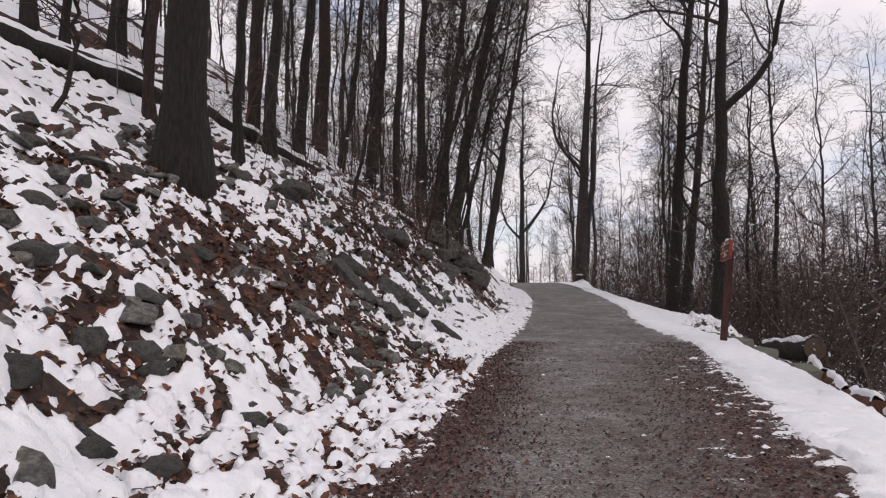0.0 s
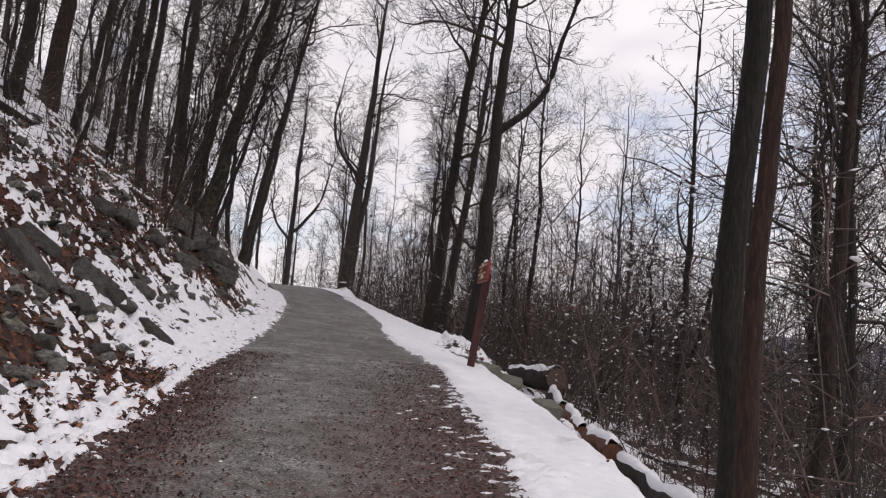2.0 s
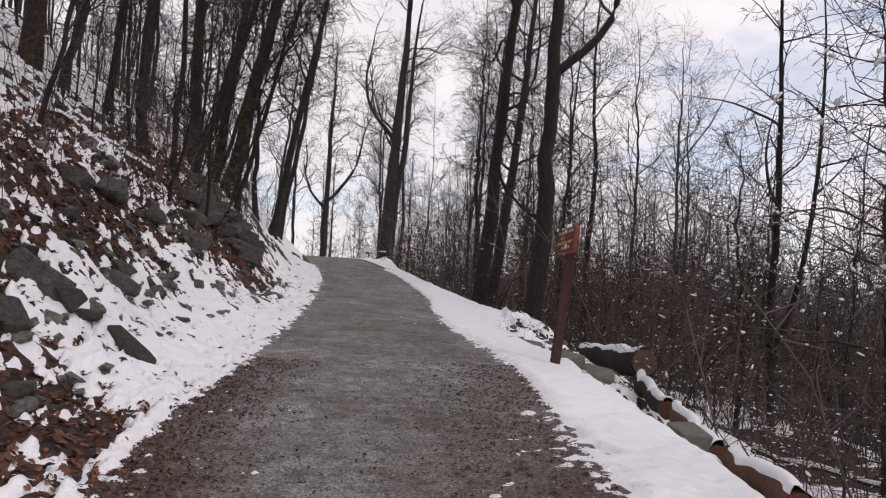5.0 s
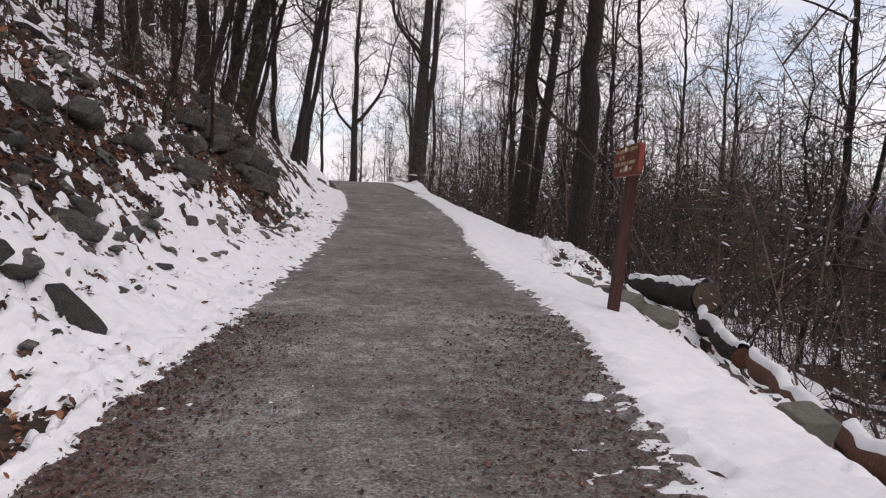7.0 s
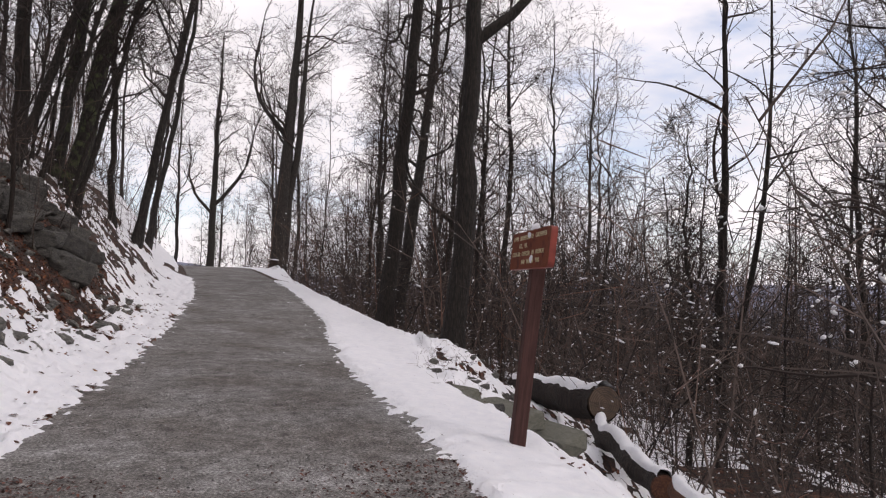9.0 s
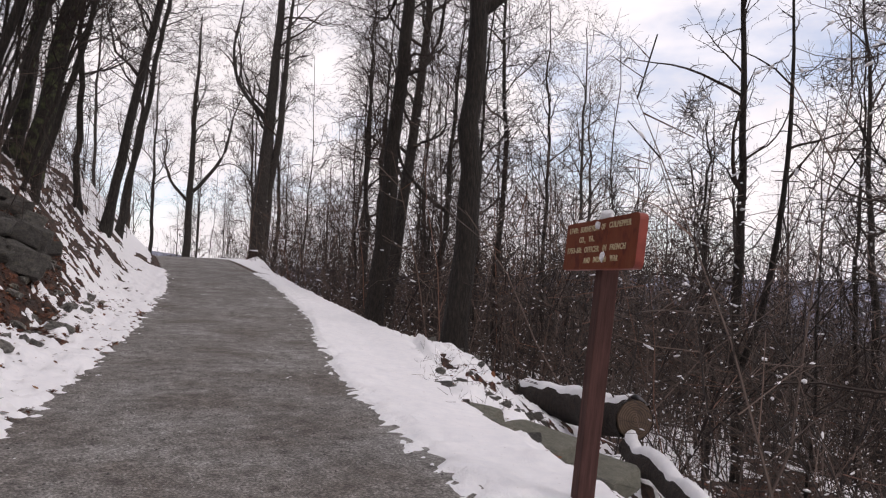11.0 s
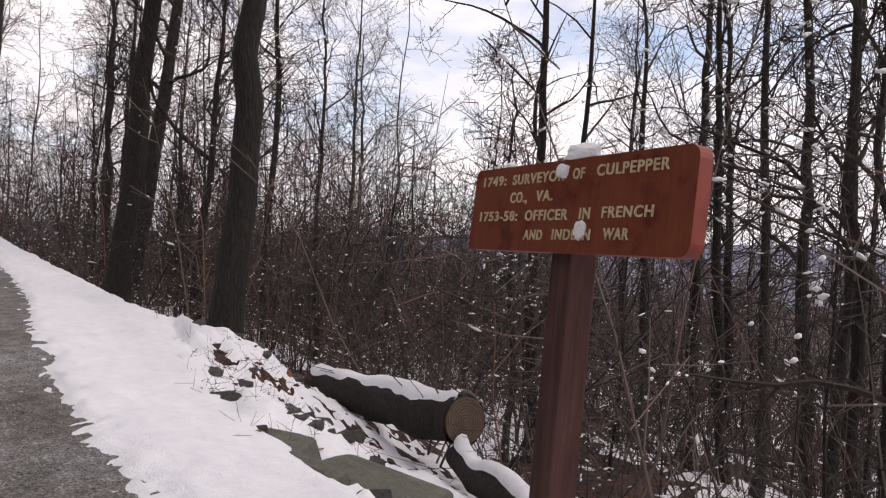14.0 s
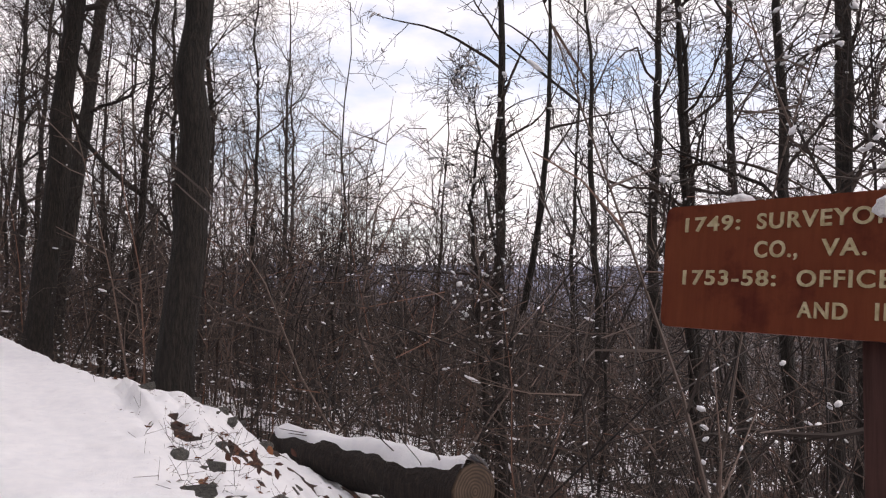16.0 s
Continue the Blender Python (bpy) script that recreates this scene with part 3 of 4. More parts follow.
# ---- hillside trees beside the path, one by one ----
MID = lambda h: ((19, h * 0.21, 6, 4, 0.32, 0.13), (7, h * 0.105, 3, 3, 0.3, 0.06), (7, h * 0.055, 1, 3, 0.3, 0.03))
t_ = tree_meshes(1, 17, 0.45, (0.045, 0), material=BARK, lo=0.45, flare=0.8, sides=20)
stand_tree("tree", -2.38, 8.6, t_, "thick dark oak trunk with flared base on the rocky bank")
# x, y, height, diameter, lean, bark, low branches from
HILLSIDE = (
    (-3.4, 7.9, 3.2, 0.055, 0.09, BARK_WET, 0.3), (-3.6, 10.8, 11, 0.15, 0.005, BARK_BROWN, 0.4), (-2.56, 11.3, 12, 0.14, 0.035, BARK, 0.4),
    (-3.07, 14.0, 15, 0.23, 0.05, BARK_BROWN, 0.45), (-2.67, 13.6, 14, 0.21, 0.016, BARK, 0.45), (-2.75, 16.3, 15, 0.22, 0.08, BARK, 0.45),
    (-2.9, 19.2, 17, 0.34, 0.024, BARK_BROWN, 0.5), (-2.4, 19.6, 13, 0.16, 0.13, BARK, 0.4), (-1.8, 20.6, 13, 0.16, 0.037, BARK, 0.4),
    (-0.9, 19.4, 14, 0.20, 0.02, BARK, 0.35), (-0.5, 20.6, 12, 0.13, 0.02, BARK, 0.3), (-5.8, 11.7, 14, 0.22, -0.05, BARK, 0.5),
    (-5.6, 14.3, 16, 0.30, 0.005, BARK, 0.5), (-5.4, 12.0, 12, 0.13, 0.05, BARK, 0.4), (-0.4, 24.0, 13, 0.18, 0.26, BARK, 0.3),
    (0.29, 26.4, 15, 0.42, 0.17, BARK_MOSS, 0.35), (1.6, 31.5, 15, 0.28, 0.2, BARK_GREY_HAZE, 0.3), (1.0, 30.0, 11, 0.18, -0.02, BARK, 0.3),
    (-0.65, 25.6, 15, 0.32, 0.0, BARK, 0.4), (-0.2, 27.7, 15, 0.31, 0.13, BARK_MOSS, 0.35), (0.6, 24.8, 12, 0.13, 0.22, BARK, 0.25),
    (0.1, 23.0, 11, 0.11, 0.28, BARK, 0.25), (1.9, 35.0, 14, 0.22, 0.16, BARK_GREY_HAZE, 0.3), (-4.3, 17.5, 15, 0.2, 0.02, BARK, 0.45),
    (-1.35, 14.6, 7.5, 0.07, 0.10, BARK_WET, 0.2), (-0.2, 17.6, 6.5, 0.06, 0.14, BARK_WET, 0.2), (0.25, 19.6, 7, 0.065, 0.05, BARK_WET, 0.2),
)
rng = random.Random(55)
HILLSIDE += tuple((rng.uniform(-1.2, 1.0), rng.uniform(21.5, 31), rng.uniform(7, 11), rng.uniform(0.04, 0.085), rng.uniform(0.08, 0.3), BARK, 0.2) for _ in range(7))
for k, (x, y, h, dia, lean, mat, lo) in enumerate(HILLSIDE):
    t_ = tree_meshes(100 + k, h, dia, (lean, 0), material=mat, plan=MID(h), lo=lo, sides=10, wander=0.03)
    form = "slim dark sapling" if dia < 0.1 else "tall bare tree with mossy trunk" if mat is BARK_MOSS else "tall bare brown-barked tree" if mat is BARK_BROWN else "tall bare dark tree"
    stand_tree("tree", x, y, t_, form + " on the slope above the path", group="trees on the slope")

# ---- trees along the downhill side ----
t_ = tree_meshes(31, 18, 0.43, (0.10, 0.02), material=BARK, lo=0.32, sides=14)
stand_tree("tree", 7.5, 26.6, t_, "tall dark tree leaning over the verge", group="trees along the verge")
t_ = tree_meshes(32, 17, 0.40, (0.10, 0.02), material=BARK_GREY_HAZE, lo=0.28, sides=12)
stand_tree("tree", 9.0, 30.4, t_, "grey-barked tall tree beside a darker one", group="trees along the verge")
t_ = tree_meshes(33, 16, 0.41, (0.045, 0.0), bends=((1.4, 0.06, 0), (2.8, 0.17, 0), (3.3, 0.19, 0), (3.8, 0.0, 0), (4.5, 0.12, 0)), material=BARK, lo=0.5, sides=14,
                 stems=((6.1, 0.9, -0.2, 6.5, 0.22, 0.12),))
stand_tree("tree", 7.08, 20.85, t_, "dark crooked tree with a heavy side limb beside the verge", group="trees along the verge")
t_ = tree_meshes(34, 9, 0.20, (0.07, 0.0), material=BARK, lo=0.5, sides=9, plan=MID(9), stems=((3.9, -0.8, 0.1, 4.0, 0.11, 0.12),))
stand_tree("tree", 8.8, 26.3, t_, "small forked dark tree between larger trunks", group="trees along the verge")
t_ = tree_meshes(35, 19, 0.72, (0.05, 0.0), material=BARK_GREY_HAZE, lo=0.3, sides=14, stems=((0.9, 0.24, 0.05, 15, 0.5, 0.07), (7.2, -0.4, 0.2, 9, 0.26, 0.2)))
stand_tree("tree", 7.7, 46.5, t_, "large grey tree with twin stems at the crest", group="trees along the verge")
t_ = tree_meshes(36, 16, 0.50, (0.01, 0.0), material=BARK_GREY_HAZE, lo=0.4, sides=12, stems=((4.2, -0.9, 0, 6, 0.22, 0.25), (4.6, 0.8, 0, 8, 0.28, 0.12)))
stand_tree("tree", 5.4, 60.0, t_, "grey forked tree standing beyond the crest", group="trees along the verge")
t_ = tree_meshes(37, 15, 0.255, (0.0, 0.0), bends=((1.2, 0.0, 0), (1.9, -0.13, 0), (2.6, -0.12, 0), (3.6, 0.0, 0)), material=BARK, lo=0.42, sides=16, wander=0.015)
stand_tree("tree", 4.94, 7.3, t_, "dark wet tree with a swollen bend close to the path", group="trees along the verge")
t_ = tree_meshes(39, 13, 0.155, (0.03, -0.02), bends=((1.5, -0.05, 0), (3.0, 0.03, 0)), material=BARK_RUST, lo=0.4, sides=14, wander=0.015)
stand_tree("tree", 4.46, 6.5, t_, "rusty brown-barked tree standing close to the path", group="trees along the verge")
ARCH = ((18, 3.3, 8, 4, 0.14, -0.03), (6, 1.2, 5, 3, 0.2, -0.03), (5, 0.24, 2, 3, 0.35, 0.0))
t_ = tree_meshes(38, 14, 0.25, (0.0, 0.0), bends=((3.2, 0.0, 0), (5.5, 0.16, 0)), material=BARK, plan=ARCH, lo=0.3, sides=10, stems=((2.2, 0.22, -0.1, 11, 0.16, 0.035),), spread=1.25)
stand_tree("tree", 13.9, 21.9, t_, "twin-stemmed dark tree with long arching side branches", group="trees along the verge", snowy=0.14, seats=list(SEATS))
LADEN = ((17, 2.9, 7, 4, 0.2, 0.0), (7, 1.1, 4, 3, 0.28, 0.0), (5, 0.3, 2, 3, 0.3, 0.0))
for k, (x, y, h, dia, lean) in enumerate(((9.9, 14.0, 8, 0.13, 0.02), (12.9, 15.4, 12, 0.2, 0.03), (16.3, 19.2, 13, 0.22, -0.01))):
    t_ = tree_meshes(60 + k, h, dia, (lean, 0), material=BARK, plan=LADEN, lo=0.34, sides=9, wander=0.04, spread=1.2)
    stand_tree("tree", x, y, t_, "dark leafless tree with wet snow loading its branches", group="snow-laden trees", snowy=0.42, seats=list(SEATS))
DOWNHILL = (
    (25.0, 45.0, 17, 0.30, 0.0, BARK_GREY_HAZE), (16.0, 33.7, 14, 0.2, 0.01, BARK), (23.2, 27.0, 15, 0.2, 0.05, BARK),
    (18.0, 20.3, 14, 0.22, -0.02, BARK), (12.3, 20.9, 7, 0.14, 0.0, BARK), (19.5, 22.0, 16, 0.34, 0.02, BARK),
    (22.5, 42.0, 18, 0.28, 0.0, BARK_GREY_HAZE), (15.0, 17.0, 14, 0.24, 0.02, BARK), 
    (14.2, 14.2, 14, 0.25, -0.03, BARK), (10.5, 28.0, 12, 0.15, 0.05, BARK), (9.4, 34.0, 13, 0.2, 0.02, BARK_GREY_HAZE),
    (10.8, 38.0, 14, 0.22, 0.03, BARK), (12.0, 31.0, 13, 0.18, -0.02, BARK), (9.0, 10.4, 12, 0.16, 0.02, BARK), (7.4, 9.2, 13, 0.2, 0.04, BARK_BROWN),
    (8.6, 50.0, 15, 0.3, 0.02, BARK_GREY_HAZE), (2.0, 52.0, 14, 0.25, 0.1, BARK_GREY_HAZE), (3.6, 66.0, 16, 0.3, 0.0, BARK_GREY_HAZE), (9.2, 58.0, 14, 0.25, -0.03, BARK),
)
for k, (x, y, h, dia, lean, mat) in enumerate(DOWNHILL):
    t_ = tree_meshes(200 + k, h, dia, (lean, 0), material=mat, plan=MID(h), lo=0.3, sides=9, wander=0.04)
    stand_tree("tree", x, y, t_, "slender bare grey tree in the woods below" if mat is BARK_GREY_HAZE else "slender bare dark tree in the woods below", group="trees below the path",
               snowy=0.28 if math.hypot(x - 3, y - 12) < 20 else 0.1 if y < 30 else 0.0, seats=list(SEATS))

# ---- the woods further off: a few shapes, repeated ----
LIGHT = lambda h: ((14, h * 0.19, 4, 3, 0.26, 0.16), (6, h * 0.10, 3, 3, 0.3, 0.08), (6, h * 0.055, 1, 3, 0.3, 0.04))
SHAPES = [tree_meshes(300 + k, h, dia, (lean, 0), material=m, plan=LIGHT(h), lo=lo, sides=7, wander=0.05, steps=14)
          for k, (h, dia, lean, m, lo) in enumerate(((13, 0.2, 0.02, BARK, 0.3), (15, 0.28, -0.02, BARK, 0.35), (11, 0.14, 0.05, BARK_BROWN, 0.25),
                                                     (16, 0.24, 0.0, BARK_GREY_HAZE, 0.3), (12, 0.17, -0.05, BARK_GREY_HAZE, 0.25), (14, 0.2, 0.04, BARK, 0.3)))]
rng = random.Random(77)
first = [None] * len(SHAPES)
spots = []
tries = 0
while len(spots) < 112 and tries < 6000:
    tries += 1
    zone = rng.random()
    if zone < 0.5:
        y = rng.uniform(10, 85)
        x = float(XO(y)) + 3 + 45 * rng.random() ** 1.3
    elif zone < 0.8:
        y = rng.uniform(14, 70)
        x = float(XL(y)) - 3.5 - 26 * rng.random()
    elif zone < 0.93:
        x, y = rng.uniform(-12, 16), rng.uniform(56, 95)
    else:
        x, y = rng.uniform(-14, 18), rng.uniform(-18, -3)
    if any((x - a) ** 2 + (y - c) ** 2 < 1.5 for a, c in spots) or (math.hypot(x - 2, y - 10) < 9 and zone < 0.8) or (0.45 < math.atan2(x - 3, y - 12.4) < 0.82 and math.hypot(x - 3, y - 12.4) < 17):
        continue
    spots.append((x, y))
    i = rng.randrange(len(SHAPES))
    size, turn = rng.uniform(0.8, 1.2), rng.uniform(0, 360)
    if first[i] is None:
        first[i] = stand_tree("tree", x, y, SHAPES[i], "slender bare tree deep in the woods", turn=turn, size=size, group="trees of the woods")
    else:
        copy_thing(first[i], pose(x, y, float(surface(np.array(x), np.array(y))), 0, 0, turn) @ Matrix.Scale(size / first[i].scale[0], 4))


# ---- undergrowth ----
def brush(name, count, where, seed, heights, label, snow=0.0, twigs=(5, 9), reach=(0.2, 0.45), sway=0.22, feather=1.0, forks=0.0):
    rng = random.Random(seed)
    V, F, SV, SF = [], [], [], []
    for _ in range(count):
        x, y = where(rng)
        z = float(ground(x, y))
        h = heights[0] + (heights[1] - heights[0]) * rng.random() ** feather
        lean = Vector((max(-0.7, min(0.7, rng.gauss(0, sway))), max(-0.7, min(0.7, rng.gauss(0, sway))), 1))
        line = bend_line(rng, Vector((x, y, z - 0.15)), lean, h, 4, 0.14, -0.03)
        r = 0.0028 + h * 0.0034
        tube(V, F, line, [r * (1 - 0.2 * q) for q in range(5)], 3, closed=False)
        for _ in range(rng.randint(*twigs)):
            i = rng.randint(1, 3)
            p = line[i].lerp(line[i + 1], rng.random())
            d = Vector((rng.gauss(0, 1), rng.gauss(0, 1), rng.uniform(-0.15, 1.1)))
            n_tw = 1 if rng.random() < 0.35 else 2
            tw = bend_line(rng, p, d, min(1.0 if h < 9.1 else 2.2, h * rng.uniform(*reach)), n_tw, 0.3, 0.05)
            tube(V, F, tw, [r * 0.5, r * 0.36, r * 0.2][:n_tw + 1], 3, closed=False)
            if rng.random() < forks:
                for q in (0.35, 0.65):
                    p2 = tw[0].lerp(tw[-1], q)
                    d2 = (tw[-1] - tw[0]).normalized() + Vector((rng.gauss(0, 0.6), rng.gauss(0, 0.6), rng.gauss(0.1, 0.4)))
                    tube(V, F, [p2, p2 + d2 * rng.uniform(0.12, 0.35)], [r * 0.28, r * 0.16], 3, closed=False)
            if rng.random() < snow * (1.5 if abs((tw[-1] - tw[0]).normalized().z) < 0.45 else 0.2):
                c = tw[0].lerp(tw[-1], 0.6)
                s = rng.uniform(0.005, 0.0115) * (2.0 if rng.random() < 0.08 else 1)
                add_lump(rng, SV, SF, c, (tw[-1] - tw[0]).normalized(), s, rng.uniform(1.4, 4.6))
    tagged(place(name, mesh_of(name, V, F, BRUSH, False), None), label, "undergrowth", kind="stuff")
    if SV:
        tagged(place("snow_on_twigs", mesh_of("snow_on_twigs", SV, SF, SNOW, True), None), "small lumps of wet snow caught on twigs", "snow", kind="stuff")


def below(rng):
    y = rng.uniform(7.5, 48)
    return float(XO(y)) + (2.7 if y < 22 else 1.1) + 27 * rng.random() ** 1.5, y


def tall_below(rng):
    y = rng.uniform(9, 62)
    return float(XO(y)) + (4.0 if y < 24 else 1.5) + 34 * rng.random() ** 1.3, y


def around_crest(rng):
    y = rng.uniform(30, 75)
    return (float(XR(y)) + 2 + 16 * rng.random()) if rng.random() < 0.55 else float(XL(y)) - 2.5 - 9 * rng.random(), y


def debris(rng):
    y = rng.uniform(15.6, 24)
    return float(XO(y)) + rng.gauss(0.42, 0.24), y


def deep_below(rng):
    y = rng.uniform(12, 62)
    return float(XO(y)) + 9 + 27 * rng.random(), y


def mid_below(rng):
    y = rng.uniform(24, 58)
    return float(XO(y)) + 4 + 26 * rng.random(), y


def far_below(rng):
    y = rng.uniform(18, 120)
    return float(XO(y)) + 24 + 75 * rng.random(), y


def crest_edge(rng):
    y = rng.uniform(36, 80)
    return (float(XR(y)) + 1.2 + 14 * rng.random()) if rng.random() < 0.6 else float(XL(y)) - 0.8 - 8 * rng.random(), y


def bank_top(rng):
    y = rng.uniform(11, 34)
    return float(XL(y)) - 1.6 - 4 * rng.random(), y


brush("thicket", 2500, below, 5, (0.9, 5.2), "dense leafless brown thicket on the slope below", snow=0.6, twigs=(7, 12), reach=(0.12, 0.42), sway=0.3, feather=1.7, forks=0.35)
brush("deep_thicket", 1500, deep_below, 13, (1.6, 9.0), "tall leafless brown scrub deeper in the woods", snow=0.16, twigs=(9, 13), reach=(0.1, 0.22), sway=0.16, feather=1.6, forks=0.3)
brush("mid_woods", 1000, mid_below, 14, (2.5, 9.0), "leafless grey-brown woods standing close on the lower slope", snow=0.1, twigs=(10, 15), reach=(0.1, 0.24), sway=0.1, forks=0.3)
brush("crest_thicket", 1100, crest_edge, 6, (1.0, 5.5), "leafless scrub around the crest of the path", feather=1.5, forks=0.2)
brush("bank_scrub", 420, bank_top, 7, (0.4, 1.8), "thin leafless twigs on the bank", snow=0.05, forks=0.4)
brush("far_trees", 1150, far_below, 12, (8, 14), "far bare woods across the lower slope", twigs=(13, 19), reach=(0.1, 0.2), sway=0.09)
brush("dry_weeds", 240, debris, 10, (0.1, 0.4), "dry brown weed stalks poking through the snow", twigs=(3, 6), reach=(0.3, 0.6), sway=0.3)

# tall thin saplings that fill the woods
THIN = lambda h: ((17, h * 0.18, 3, 3, 0.3, 0.12), (6, h * 0.08, 1, 3, 0.3, 0.05), (2, h * 0.04, 1, 3, 0.3, 0.02))
SAPLINGS = [tree_meshes(400 + k, h, dia, (lean, 0), material=m, plan=THIN(h), lo=0.22, sides=5, wander=0.07, steps=9, flare=0.2)
            for k, (h, dia, lean, m) in enumerate(((6, 0.05, 0.05, BARK), (7.5, 0.06, -0.06, BARK_BROWN), (5, 0.04, 0.1, BARK_WET), (9, 0.075, 0.0, BARK), (6.5, 0.05, -0.1, BARK_BROWN), (8, 0.07, 0.06, BARK)))]
rng = random.Random(91)
first = [None] * len(SAPLINGS)
made = 0
while made < 290:
    x, y = tall_below(rng) if rng.random() < 0.5 else around_crest(rng) if rng.random() < 0.75 else (rng.uniform(-8, -0.9), rng.uniform(15, 34))
    if 0.42 < math.atan2(x - 3, y - 12.4) < 0.85 and math.hypot(x - 3, y - 12.4) < 12:
        continue
    made += 1
    i = rng.randrange(len(SAPLINGS))
    size, turn = rng.uniform(0.75, 1.2), rng.uniform(0, 360)
    if first[i] is None:
        first[i] = stand_tree("sapling", x, y, SAPLINGS[i], "thin leafless sapling crowding the woods", turn=turn, size=size, group="saplings of the woods")
    else:
        copy_thing(first[i], pose(x, y, float(surface(np.array(x), np.array(y))), 0, 0, turn) @ Matrix.Scale(size / first[i].scale[0], 4))


# ---- the sign ----
def box(bm, size, m, bevel=0.0):
    r = bmesh.ops.create_cube(bm, size=1, matrix=m @ Matrix.Diagonal((*size, 1)))
    if bevel:
        edges = {e for v_ in r["verts"] for e in v_.link_edges}
        bmesh.ops.bevel(bm, geom=list(edges), offset=bevel, segments=2, affect="EDGES", profile=0.5)


right = Vector((-0.2036, -0.9789, -0.0145)).normalized()
upward = Vector((0.089, -0.0333, 0.9955))
upward = (upward - right * upward.dot(right)).normalized()
facing = right.cross(upward)
BOARD = Matrix((right, upward, facing)).transposed().to_4x4()
BOARD.translation = Vector((4.633, 12.917, 2.039))
post_base = Vector((4.517, 12.838, 0.40))
post_top = BOARD @ Vector((0.01, 0.0, -0.09))
sign = thing("trail_sign", Matrix.Translation((4.517, 12.838, 0.56)), "brown painted wooden trail sign with routed yellow lettering, snow on top", "sign")
to_sign = sign.matrix_world.inverted()
axis = (post_top - post_base).normalized()
side = (right - axis * right.dot(axis)).normalized()
pm = Matrix((side, axis.cross(side), axis)).transposed().to_4x4()
pm.translation = (post_base + post_top) / 2
bm = bmesh.new()
box(bm, (0.10, 0.10, (post_top - post_base).length), Matrix(), 0.006)
ob = part("post", bm_mesh("post", bm, POST), sign, "dull brown square wooden post")
ob.matrix_local = to_sign @ pm

bm = bmesh.new()
outline = []
w2, h2, ch, mid_u = 0.533, 0.140, 0.035, 0.047
for cx, cy, a0 in ((w2 - ch, h2 - ch, 0), (-w2 + 0.02, h2 - 0.02, 90), (-w2 + 0.02, -h2 + 0.02, 180), (w2 - ch, -h2 + ch, 270)):
    rr = ch if cx > 0 else 0.02
    for k in range(5):
        a = radians(a0 + 90 * k / 4)
        outline.append((mid_u + cx + rr * math.cos(a), cy + rr * math.sin(a)))
front = [bm.verts.new((x, y, 0.0)) for x, y in outline]
back = [bm.verts.new((x, y, -0.045)) for x, y in outline]
bm.faces.new(front)
bm.faces.new(back[::-1])
for k in range(len(outline)):
    f_ = bm.faces.new((front[k], back[k], back[(k + 1) % len(outline)], front[(k + 1) % len(outline)]))
    f_.material_index = 1
me = bm_mesh("board", bm, SIGN)
me.materials.append(RED_EDGE)
board = part("board", me, sign, "weathered red-brown board with darker stains")
board.matrix_local = to_sign @ BOARD

WORDS = (("1749:", -0.428, -0.282, 0.078, 0.034), ("SURVEYOR", -0.24, 0.045, 0.077, 0.034), ("OF", 0.086, 0.140, 0.078, 0.033), ("CULPEPPER", 0.197, 0.484, 0.081, 0.033),
         ("CO.,", -0.243, -0.145, 0.018, 0.034), ("VA.", -0.094, -0.005, 0.018, 0.034),
         ("1753-58:", -0.427, -0.19, -0.043, 0.034), ("OFFICER", -0.143, 0.082, -0.043, 0.034), ("IN", 0.138, 0.186, -0.041, 0.033), ("FRENCH", 0.239, 0.442, -0.039, 0.032),
         ("AND", -0.139, -0.037, -0.104, 0.032), ("INDIAN", 0.015, 0.197, -0.102, 0.032), ("WAR", 0.253, 0.358, -0.099, 0.032))
for text, x0, x1, y0, high in WORDS:
    cu = bpy.data.curves.new("word", "FONT")
    cu.body, cu.size, cu.extrude, cu.offset = text, 0.046, 0.0015, 0.0009
    cu.space_character = 1.15
    tmp = new("word", cu)
    me = bpy.data.meshes.new_from_object(tmp.evaluated_get(bpy.context.evaluated_depsgraph_get()))
    bpy.data.objects.remove(tmp)
    co = np.empty(len(me.vertices) * 3)
    me.vertices.foreach_get("co", co)
    co = co.reshape(-1, 3)
    lo_, hi_ = co.min(0), co.max(0)
    co[:, 0] = x0 + (co[:, 0] - lo_[0]) / (hi_[0] - lo_[0]) * (x1 - x0)
    base = 0 if text[-1] == "," else lo_[1]
    co[:, 1] = y0 + (co[:, 1] - base) / (hi_[1] - base) * high
    co[:, 2] += 0.0012
    me.vertices.foreach_set("co", co.ravel())
    me.materials.clear()
    me.materials.append(LETTER)
    part("word", me, board, "routed letters painted pale yellow")


def lump(name, seed, size, m, label="", flat=0.6, detail=3):
    bm = bmesh.new()
    bmesh.ops.create_icosphere(bm, subdivisions=detail, radius=1)
    for v_ in bm.verts:
        k = 1 + 0.38 * noise.fractal(v_.co * 1.6 + Vector((seed, 0, 0)), 1.0, 2.0, 3)
        v_.co *= k
        if v_.co.z < -flat:
            v_.co.z = -flat
        v_.co = Vector((v_.co.x * size[0], v_.co.y * size[1], v_.co.z * size[2]))
    ob = new(name, bm_mesh(name, bm, SNOW, True))
    ob.matrix_world = m
    return tagged(ob, label, "snow") if label else ob


